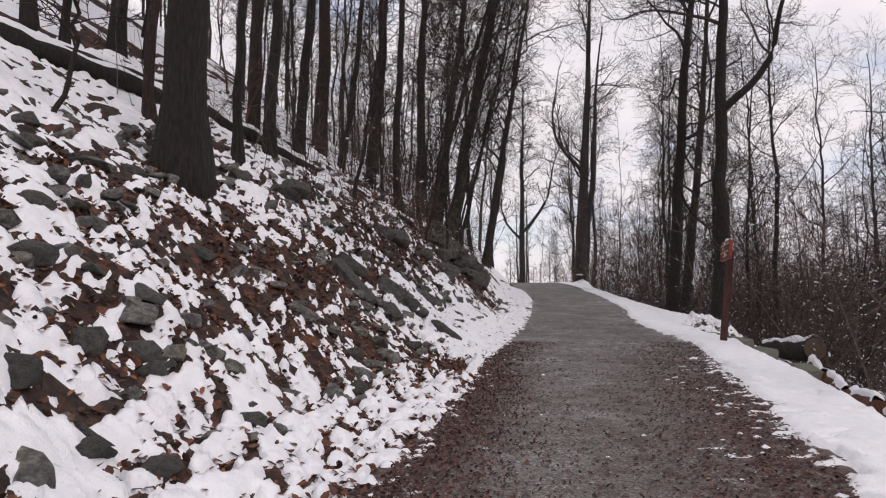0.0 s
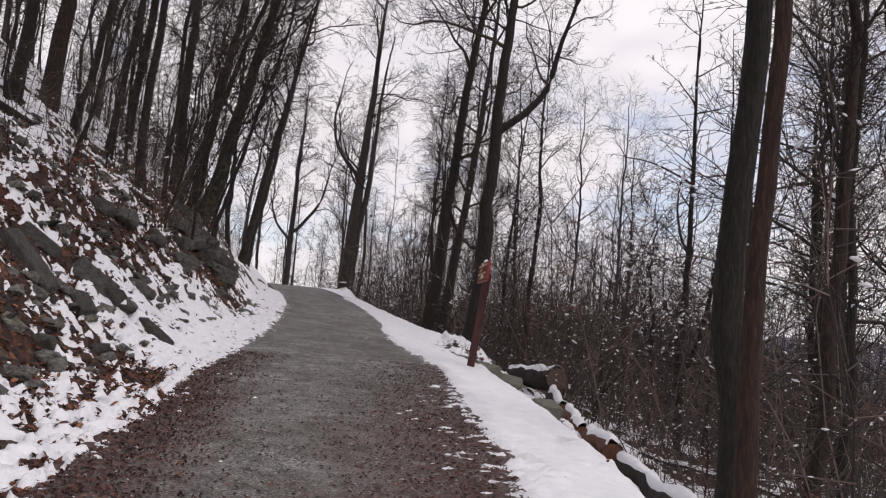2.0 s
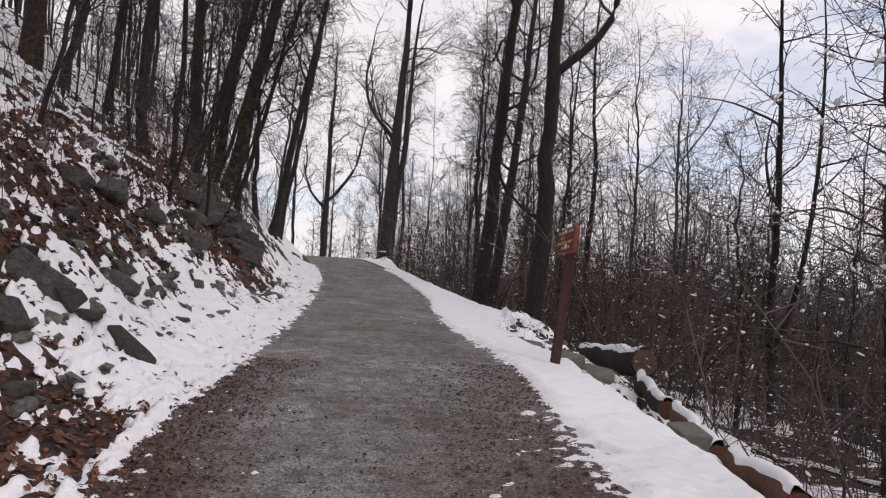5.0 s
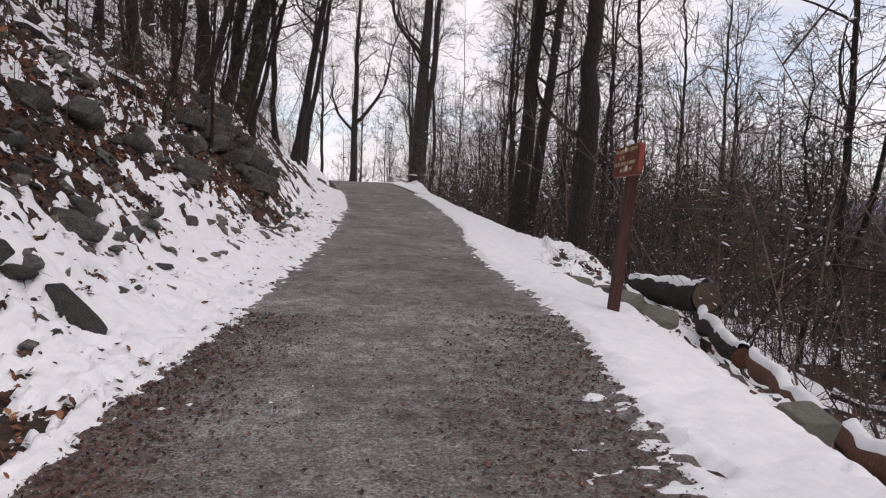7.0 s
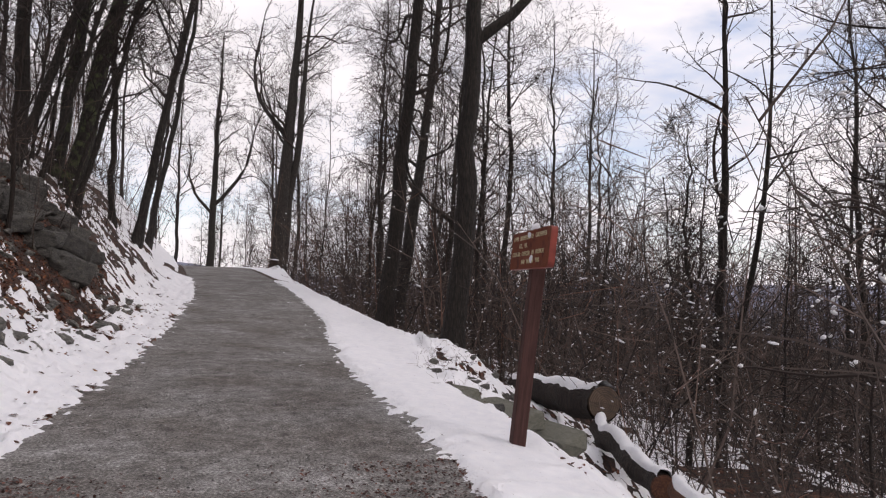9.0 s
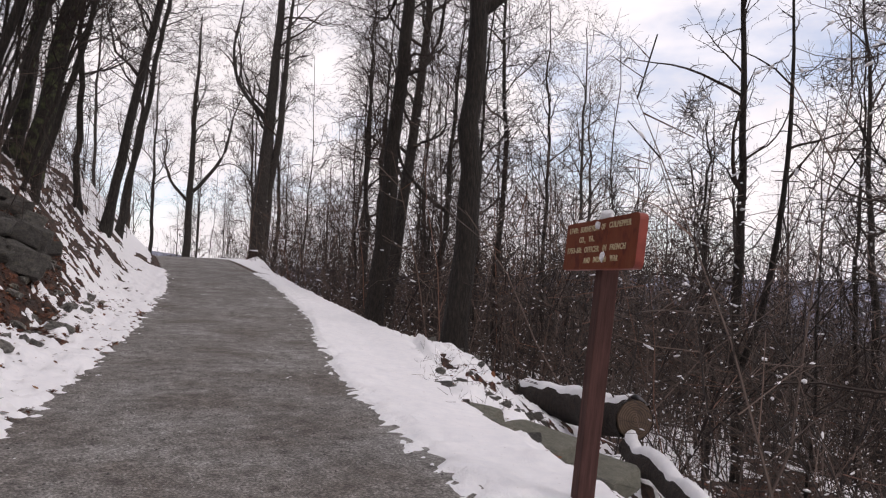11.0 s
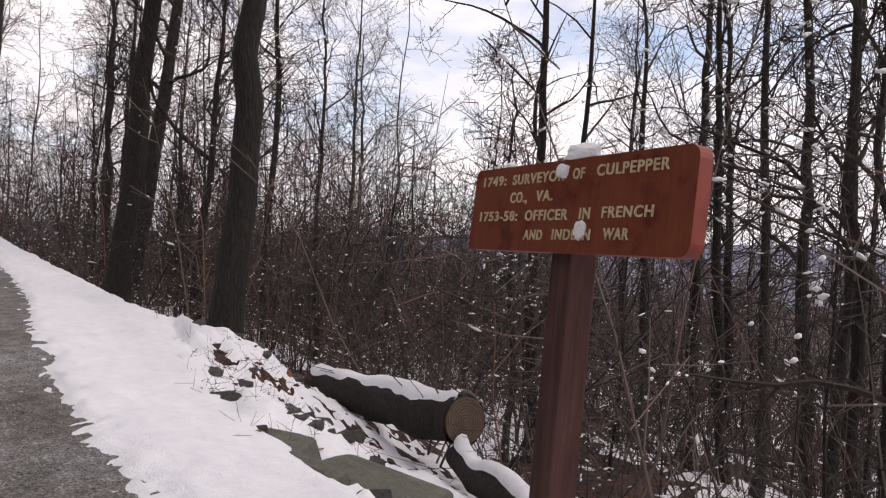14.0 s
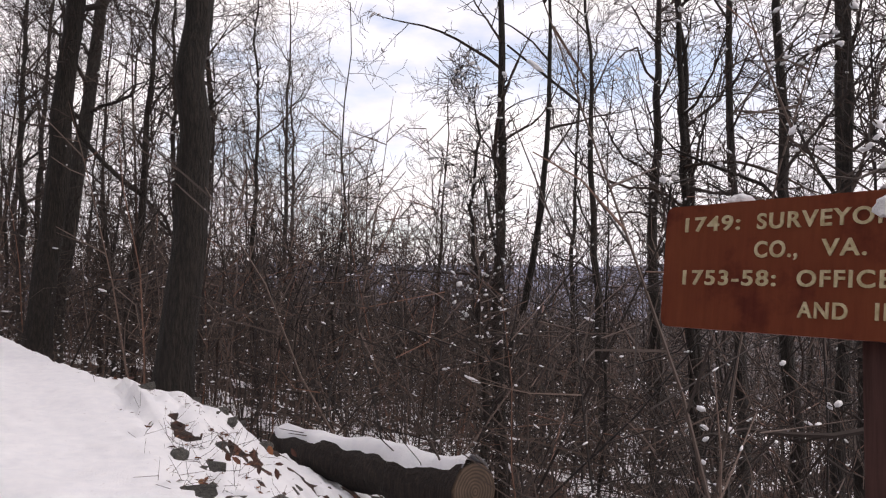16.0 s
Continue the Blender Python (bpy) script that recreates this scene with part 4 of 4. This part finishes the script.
lump("snow_lump", 3, (0.088, 0.026, 0.03), BOARD @ pose(0.09, 0.156, -0.02, -90, 0, 0), "lump of wet snow on the sign's top edge")
lump("snow_lump", 4, (0.028, 0.018, 0.014), BOARD @ pose(-0.30, 0.146, -0.02, -90, 0, 0), "small snow lump on the sign's top edge")
lump("snow_spot", 5, (0.028, 0.022, 0.012), BOARD @ pose(0.035, 0.107, 0.004), "snow spot stuck to the sign's face")
lump("snow_spot", 6, (0.024, 0.028, 0.012), BOARD @ pose(0.15, -0.072, 0.004), "snow spot stuck to the sign's face")


# ---- rocks ----
def rock_mesh(seed, material, fine=True):
    rng = random.Random(seed)
    bm = bmesh.new()
    for _ in range(17):
        v_ = Vector((rng.uniform(-1, 1), rng.uniform(-1, 1), rng.uniform(-1, 1)))
        bm.verts.new(v_ * (0.95 / max(0.75, v_.length)))
    r = bmesh.ops.convex_hull(bm, input=bm.verts)
    bmesh.ops.delete(bm, geom=[v_ for v_ in bm.verts if not v_.link_faces], context="VERTS")
    if fine:
        bmesh.ops.bevel(bm, geom=list(bm.edges), offset=0.03, segments=1, affect="EDGES", profile=0.6)
    bmesh.ops.triangulate(bm, faces=bm.faces)
    if fine:
        bmesh.ops.subdivide_edges(bm, edges=[e for e in bm.edges if e.calc_length() > 0.5], cuts=1)
    for v_ in bm.verts:
        v_.co *= 1 + 0.06 * noise.fractal(v_.co * 2.5 + Vector((seed * 3.1, 0, 0)), 1.0, 2.0, 3)
    return bm_mesh("rock", bm, material, False)


ROCKS = [rock_mesh(k, ROCK) for k in range(9)]
PLAIN = [rock_mesh(20 + k, ROCK, False) for k in range(9)]


def slab_mesh(seed, material):
    """A flat, worn block with chipped corners."""
    rng = random.Random(seed)
    bm = bmesh.new()
    for sx in (-1, 1):
        for sy in (-1, 1):
            for sz in (-1, 1):
                bm.verts.new((sx * rng.uniform(0.75, 1), sy * rng.uniform(0.7, 1), sz * rng.uniform(0.75, 1)))
    for _ in range(6):
        a = rng.uniform(0, 6.28)
        bm.verts.new((1.05 * math.cos(a), 1.02 * math.sin(a), rng.uniform(-0.8, 0.8)))
    bmesh.ops.convex_hull(bm, input=bm.verts)
    bmesh.ops.delete(bm, geom=[v_ for v_ in bm.verts if not v_.link_faces], context="VERTS")
    bmesh.ops.bevel(bm, geom=list(bm.edges), offset=0.09, segments=2, affect="EDGES", profile=0.5)
    bmesh.ops.triangulate(bm, faces=bm.faces)
    for v_ in bm.verts:
        v_.co *= 1 + 0.07 * noise.fractal(v_.co * 2.0 + Vector((seed * 1.7, 0, 0)), 1.0, 2.0, 3)
    return bm_mesh("rock", bm, material, False)


SLABS = [slab_mesh(40 + k, SLAB) for k in range(5)]


def rock(x, y, size, turn=0.0, tilt=0.0, roll=0.0, kind=None, sink=0.25, label="grey angular rock half sunk in the bank", group="rocks on the bank", shape=0):
    z = float(surface(np.array(x), np.array(y)))
    ob = new("rock", (kind or ROCKS)[shape % len(kind or ROCKS)])
    ob.matrix_world = pose(x, y, z + size[2] * (1 - 2 * sink), tilt, roll, turn) @ Matrix.Diagonal((*size, 1))
    return tagged(ob, label, "rock", group)


# x, y, half sizes, turn, roll
PLACED = (
    (-1.88, 11.8, (0.34, 0.26, 0.2), 20, 20), (-1.36, 4.5, (0.16, 0.13, 0.15), 40, 10), (-1.8, 4.75, (0.22, 0.2, 0.14), 0, 10), 
    (-0.2, 11.1, (0.2, 0.18, 0.14), 10, 15), (-0.71, 5.05, (0.2, 0.12, 0.08), -30, 10), (-1.6, 6.9, (0.2, 0.15, 0.1), 10, 25), (-1.0, 3.8, (0.18, 0.14, 0.1), 0, 10),
    (-0.77, 3.95, (0.16, 0.12, 0.08), 40, 5), (-1.4, 5.2, (0.3, 0.12, 0.07), -10, 20), (-1.05, 6.0, (0.22, 0.12, 0.09), 50, 10), (-2.35, 7.35, (0.2, 0.16, 0.12), 0, 20),
    (-2.1, 5.3, (0.24, 0.17, 0.1), -20, 25), (-2.3, 10.4, (0.22, 0.18, 0.14), 0, 10), (-1.15, 4.75, (0.15, 0.12, 0.09), 30, 5), (-1.3, 3.75, (0.18, 0.15, 0.14), 0, 10),
    (-0.05, 11.2, (0.2, 0.14, 0.07), 10, 10),
    (0.42, 11.95, (0.08, 0.07, 0.04), 0, 0), (-0.06, 12.5, (0.28, 0.2, 0.13), 20, 20), (-0.62, 14.8, (0.34, 0.26, 0.2), -15, 20), (-0.8, 13.9, (0.26, 0.2, 0.16), 0, 25),
    (-1.85, 11.2, (0.3, 0.2, 0.16), 30, 20),
    (-0.1, 12.9, (0.2, 0.16, 0.1), 0, 20), (-0.16, 15.3, (0.24, 0.2, 0.16), 30, 15), (0.3, 16.6, (0.3, 0.22, 0.2), 0, 15), (0.1, 17.8, (0.34, 0.3, 0.24), 45, 20),
)
for k, (x, y, size, turn, roll) in enumerate(PLACED):
    if y < 8:
        size = tuple(q * 0.72 for q in size)
    rock(x, y, size, turn, 0, roll, shape=k, label="long grey slab of rock lying in the snow" if max(size) > 0.38 else "grey angular rock half sunk in the snowy bank")
BLOCKS = [slab_mesh(60 + k, ROCK) for k in range(6)]


def bank_slab(a, c, wide, thick, shape, label):
    """A long block lying on the bank from a to c (plan points)."""
    ends = [Vector((p[0], p[1], float(surface(np.array(p[0]), np.array(p[1]))) + thick * 0.15)) for p in (a, c)]
    d = ends[1] - ends[0]
    m = d.to_track_quat("X", "Z").to_matrix().to_4x4()
    m.translation = (ends[0] + ends[1]) / 2
    ob = new("rock", BLOCKS[shape])
    ob.matrix_world = m @ Matrix.Diagonal((d.length * 0.47, wide * 0.8, thick * 0.85, 1))
    return tagged(ob, label, "rock", "rocks on the bank")


bank_slab((0.11, 11.32), (0.50, 10.98), 0.10, 0.075, 0, "long narrow grey slab lying down the snowy bank")
bank_slab((0.12, 10.92), (0.33, 10.68), 0.07, 0.05, 1, "small dark slab lying in the snow")
bank_slab((-1.08, 10.0), (-0.52, 9.68), 0.17, 0.14, 2, "long grey block of rock on the leafy bank")
bank_slab((-0.62, 11.0), (-0.18, 11.2), 0.19, 0.17, 3, "blunt grey boulder on the snowy bank")
bank_slab((-1.08, 10.62), (-0.74, 10.98), 0.12, 0.10, 4, "dark grey slab lying along the bank")
bank_slab((-0.46, 10.45), (-0.26, 10.2), 0.13, 0.11, 5, "grey block of rock on the leafy bank")
rng = random.Random(31)
OUTCROP = [(0.98, 20.3, (0.26, 0.34, 0.2), 15, 0.2), (0.72, 20.9, (0.36, 0.3, 0.16), 35, 0.2), (0.5, 20.2, (0.36, 0.3, 0.14), -20, 0.15), (0.9, 21.6, (0.3, 0.4, 0.18), 5, 0.25)]
OUTCROP += [(rng.uniform(-0.2, 1.1), rng.uniform(19.3, 23.0), (rng.uniform(0.16, 0.36), rng.uniform(0.14, 0.3), rng.uniform(0.06, 0.15)), rng.uniform(-50, 50), 0.2) for _ in range(34)]
for k, (x, y, size, turn, sink) in enumerate(OUTCROP):
    rock(x, y, size, turn, rng.uniform(-8, 8), rng.uniform(0, 22), kind=BLOCKS, shape=k, sink=sink, label="dark grey layered block of a rock outcrop beside the path", group="rock outcrop")
rng = random.Random(12)
JV, JF = [], []
for k in range(900):
    y = rng.uniform(2.6, 23)
    s = 0.6 + 3.6 * rng.random() ** 1.15
    x = float(XL(y)) - s
    a = rng.uniform(0.035, 0.125) * (1.3 if rng.random() < 0.15 else 1)
    size = (a * rng.uniform(0.9, 1.7), a * rng.uniform(0.7, 1.1), a * rng.uniform(0.35, 0.75))
    turn, tilt, roll = rng.uniform(0, 360), rng.uniform(-15, 15), rng.uniform(5, 35)
    if k < 190 and y < 15:
        rock(x, y, size, turn, tilt, roll, shape=rng.randrange(9), sink=0.38)
    else:
        m = pose(x, y, float(surface(np.array(x), np.array(y))) + size[2] * 0.2, tilt, roll, turn) @ Matrix.Diagonal((*size, 1))
        src = PLAIN[rng.randrange(9)]
        o = len(JV)
        JV.extend([m @ v_.co for v_ in src.vertices])
        JF.extend([tuple(o + q for q in p_.vertices) for p_ in src.polygons])
tagged(place("stones", mesh_of("stones", JV, JF, ROCK, False), None), "small grey stones scattered over the snowy bank", "stones", kind="stuff")
for k in range(40):
    y = rng.uniform(7.5, 24)
    x = float(XO(y)) + rng.uniform(0.15, 1.3)
    a = rng.uniform(0.05, 0.12)
    rock(x, y, (a * 1.3, a, a * 0.6), rng.uniform(0, 360), 0, -25, shape=rng.randrange(9), label="small grey rock on the edge of the verge", group="rocks along the verge")
SLABS_AT = ((5.20, 15.80, 0.62, (0.36, 0.17, 0.075), -68), (5.10, 15.18, 0.57, (0.26, 0.17, 0.085), -75), (5.42, 14.92, 0.53, (0.48, 0.20, 0.10), -80), (5.62, 15.5, 0.42, (0.3, 0.16, 0.08), -60),
            (5.72, 14.5, 0.34, (0.36, 0.2, 0.1), -74), (4.52, 10.0, 0.36, (0.17, 0.13, 0.1), 10))
for k, (x, y, z, size, turn) in enumerate(SLABS_AT):
    ob = new("rock", SLABS[k % len(SLABS)])
    ob.matrix_world = pose(x, y, z, 0, 0, turn) @ pose(0, 0, 0, 16, 3, 0) @ Matrix.Diagonal((*size, 1))
    tagged(ob, "flat greenish-grey stone slab at the edge of the verge", "rock", "slabs along the verge")
# broken stones heaped between the verge and the sawn log
rng = random.Random(44)
for k in range(40):
    y = rng.uniform(14.4, 19.8)
    x = float(XO(y)) + 0.08 + 1.2 * rng.random()
    a = rng.uniform(0.04, 0.1)
    rock(x, y, (a * 1.5, a, a * 0.5), rng.uniform(-110, -40), rng.uniform(5, 25), rng.uniform(-15, 15), kind=BLOCKS, shape=k, sink=0.3, label="broken brown-grey stone on the edge below the verge", group="rocks along the verge")


# ---- fallen logs ----
def log(name, a, c, r0, r1, label, material=BARK, end=CUT, snow=True, seed=0):
    rng = random.Random(seed)
    a, c = Vector(a), Vector(c)
    d = (c - a).normalized()
    m = d.to_track_quat("X", "Z").to_matrix().to_4x4()
    m.translation = a
    ob = thing(name, m, label, "log")
    ln = (c - a).length
    nseg = max(8, int(ln / 0.2))
    V, F = [], []
    line = [Vector((ln * k / nseg, 0.03 * math.sin(k * 0.9 + seed), 0.02 * math.cos(k * 1.3))) for k in range(nseg + 1)]
    rad = [r0 + (r1 - r0) * k / nseg + 0.01 * math.sin(k * 1.7 + seed) for k in range(nseg + 1)]
    tube(V, F, line, rad, 14, rng, 0.06, closed=False)
    part("bark", mesh_of("bark", V, F, material), ob)
    for k, q in ((0, -1), (nseg, 1)):
        bm = bmesh.new()
        bmesh.ops.create_cone(bm, cap_ends=True, segments=20, radius1=rad[k] * 0.94, radius2=rad[k] * 0.90, depth=0.03)
        o = part("cut_end", bm_mesh("cut_end", bm, end), ob, "weathered cut end with faint rings")
        o.matrix_local = pose(*line[k], 0, 90 * q, 0)
    if snow:
        SVv, SFf = [], []
        cols = 7
        for k in range(nseg * 3 + 1):
            f_ = k / 3
            i = min(int(f_), nseg - 1)
            p = line[i].lerp(line[i + 1], f_ - i)
            r = rad[i] + (rad[i + 1] - rad[i]) * (f_ - i)
            wob = 0.8 + 0.35 * noise.noise(Vector((f_ * 0.55, seed, 0)))
            for j in range(cols):
                an = (j / (cols - 1) - 0.5) * 2 * 0.85 * wob + 0.25 * noise.noise(Vector((f_ * 0.7, 9.0, seed)))
                thick = 0.066 * (1 - (abs(j - 3) / 3) ** 2) * (0.95 + 0.9 * noise.noise(Vector((f_ * 0.4, j * 0.35, seed + 0.5)))) - 0.012
                SVv.append(p + Vector((0, math.sin(an) * (r + thick), math.cos(an) * (r + thick))))
        for k in range(nseg * 3):
            for j in range(cols - 1):
                q = k * cols + j
                SFf.append((q, q + cols, q + cols + 1, q + 1))
        part("snow_strip", mesh_of("snow_strip", SVv, SFf, SNOW), ob, "strip of wet snow lying along the top")
    return ob


log("log", (7.95, 19.9, 0.22), (7.70, 16.8, 0.33), 0.2, 0.235, "thick sawn log with snow along its top on the verge's edge", BARK_WET, seed=1)
log("log", (7.62, 16.75, 0.02), (6.55, 13.9, -0.03), 0.13, 0.12, "dark wet log lying along the edge below the verge", BARK_WET, RED_WOOD, seed=2)
log("log", (6.6, 13.75, -0.02), (5.6, 11.3, -0.05), 0.10, 0.12, "rotten red-brown log lying along the verge's edge", RED_WOOD, RED_WOOD, seed=3)
log("log", (5.5, 10.85, -0.02), (5.0, 9.3, 0.02), 0.11, 0.13, "short rotten orange-brown log with a broken end", RED_WOOD, RED_WOOD, seed=9)
log("log", (5.15, 9.4, -0.1), (4.15, 6.0, -0.12), 0.10, 0.09, "snow-dusted dark log along the edge of the verge", BARK_WET, RED_WOOD, seed=4)


def on_slope(x, y, up):
    return (x, y, float(surface(np.array(x), np.array(y))) + up)


log("log", on_slope(-5.75, 9.2, 0.14), on_slope(-3.55, 13.1, 0.16), 0.16, 0.13, "dark fallen trunk with snow on the upper slope", BARK, seed=5)
log("log", on_slope(-3.6, 12.9, 0.12), on_slope(-0.5, 17.7, 0.16), 0.11, 0.08, "dark fallen trunk with snow lying down the slope", BARK, seed=6)
log("log", on_slope(-6.1, 9.9, 0.12), on_slope(-4.3, 13.1, 0.14), 0.09, 0.07, "thinner fallen trunk on the upper slope", BARK_BROWN, seed=7)
log("branch", (9.0, 15.6, -0.9), (10.6, 13.6, -1.2), 0.035, 0.02, "fallen branch with snow below the verge", BARK, seed=8)

# small stump at the crest
V, F = [], []
tube(V, F, [Vector((0, 0, -0.2)), Vector((0, 0, 0.2)), Vector((0.02, 0, 0.55))], [0.26, 0.22, 0.20], 12, random.Random(3), 0.06)
st = thing("stump", Matrix.Translation((7.0, 42.5, float(ground(7.0, 42.5)))), "short cut tree stump beside the path's crest", "stump")
part("bark", mesh_of("bark", V, F, BARK_BROWN), st)
bm = bmesh.new()
bmesh.ops.create_cone(bm, cap_ends=True, segments=14, radius1=0.2, radius2=0.17, depth=0.06)
o = part("snow_top", bm_mesh("snow_top", bm, SNOW), st, "cap of snow")
o.location = (0.02, 0, 0.57)


# ---- leaves and pebbles ----
def leaves(name, count, where, seed, label, small=0.013, large=0.034, material=LEAF):
    rng = random.Random(seed)
    V, F = [], []
    xy = np.array([where(rng) for _ in range(count)])
    zz = surface(xy[:, 0], xy[:, 1]) + 0.014
    sd = np.clip(snow_depth(xy[:, 0], xy[:, 1]), 0, 1)
    for (x, y), z, dpt in zip(xy, zz, sd):
        if dpt > 0.012 and rng.random() > 0.02:
            continue
        s = rng.uniform(small, large)
        e = Euler((rng.gauss(0, 0.3), rng.gauss(0, 0.3) + (0.45 if x < 1 else 0), rng.uniform(0, 6.28))).to_matrix()
        o = len(V)
        c = Vector((x, y, z + dpt + 0.006))
        for p in ((-1, 0, 0), (-0.35, 0.55, 0.22), (0.45, 0.5, 0.18), (1.1, 0, 0.1), (0.4, -0.5, 0.2), (-0.4, -0.5, 0.15)):
            V.append(c + e @ (Vector(p) * s))
        F.extend([(o, o + 1, o + 2, o + 3), (o, o + 3, o + 4, o + 5)])
    tagged(place(name, mesh_of(name, V, F, material, False), None), label, "leaves", kind="stuff")


def on_bank(rng):
    y = rng.uniform(2.5, 24)
    return float(XL(y)) - 3.2 * rng.random(), y


def by_edges(rng):
    y = 2.5 + 10 * rng.random() ** 1.5
    if rng.random() < 0.5:
        return float(XL(y)) + abs(rng.gauss(0, 0.36)), y
    return float(XR(y)) - abs(rng.gauss(0, 0.62)), y


def on_verge_slope(rng):
    y = rng.uniform(6, 28)
    return float(XO(y)) + abs(rng.gauss(0.2, 0.7)), y


leaves("bank_leaves", 30000, on_bank, 1, "fallen rust-brown oak leaves over the bank")
leaves("path_leaves", 26000, by_edges, 2, "dark trodden leaf scraps along the path's edges", 0.005, 0.016, SHRED)
leaves("verge_leaves", 4500, on_verge_slope, 3, "rust-brown leaves on the slope below the verge")

rng = random.Random(4)
V, F = [], []
for _ in range(14000):
    y = 3 + 17 * rng.random() ** 1.5
    x = float(XL(y)) + (float(XR(y)) - float(XL(y))) * rng.random()
    s = rng.uniform(0.004, 0.011)
    z = float(ground(x, y)) + 0.012
    o = len(V)
    for p in ((1, 0, 0), (0, 1, 0), (-1, 0, 0), (0, -1, 0)):
        V.append((x + s * p[0] * rng.uniform(0.7, 1.3), y + s * p[1] * rng.uniform(0.7, 1.3), z))
    V.append((x, y, z + s * rng.uniform(0.5, 1.0)))
    F.extend([(o, o + 1, o + 4), (o + 1, o + 2, o + 4), (o + 2, o + 3, o + 4), (o + 3, o, o + 4)])
tagged(place("gravel_stones", mesh_of("gravel_stones", V, F, PEBBLE, False), None), "loose small stones on the gravel", "gravel", kind="stuff")

# withered leaves still hanging on bank shrubs
rng = random.Random(6)
V, F = [], []
for cx, cy, up, spread_, count in ((-0.25, 15.9, 0.35, 0.28, 90), (-0.55, 17.2, 0.5, 0.3, 60), (-1.1, 12.6, 0.25, 0.35, 70), (5.95, 17.3, 0.12, 0.1, 10), (-0.9, 14.2, 0.3, 0.3, 50)):
    base = float(surface(np.array(cx), np.array(cy)))
    for _ in range(count):
        c = Vector((rng.gauss(cx, spread_), rng.gauss(cy, spread_), base + up + rng.gauss(0, spread_ * 0.5)))
        s = rng.uniform(0.025, 0.05)
        e = Euler((rng.uniform(0, 6), rng.uniform(0, 6), rng.uniform(0, 6))).to_matrix()
        o = len(V)
        for p in ((-1, 0, 0), (-0.35, 0.5, 0.22), (0.45, 0.45, 0.18), (1.1, 0, 0.1), (0.4, -0.45, 0.2), (-0.4, -0.45, 0.15)):
            V.append(c + e @ (Vector(p) * s))
        F.extend([(o, o + 1, o + 2, o + 3), (o, o + 3, o + 4, o + 5)])
tagged(place("withered_leaves", mesh_of("withered_leaves", V, F, LEAF, False), None), "withered orange-brown leaves hanging on bank shrubs", "leaves", kind="stuff")
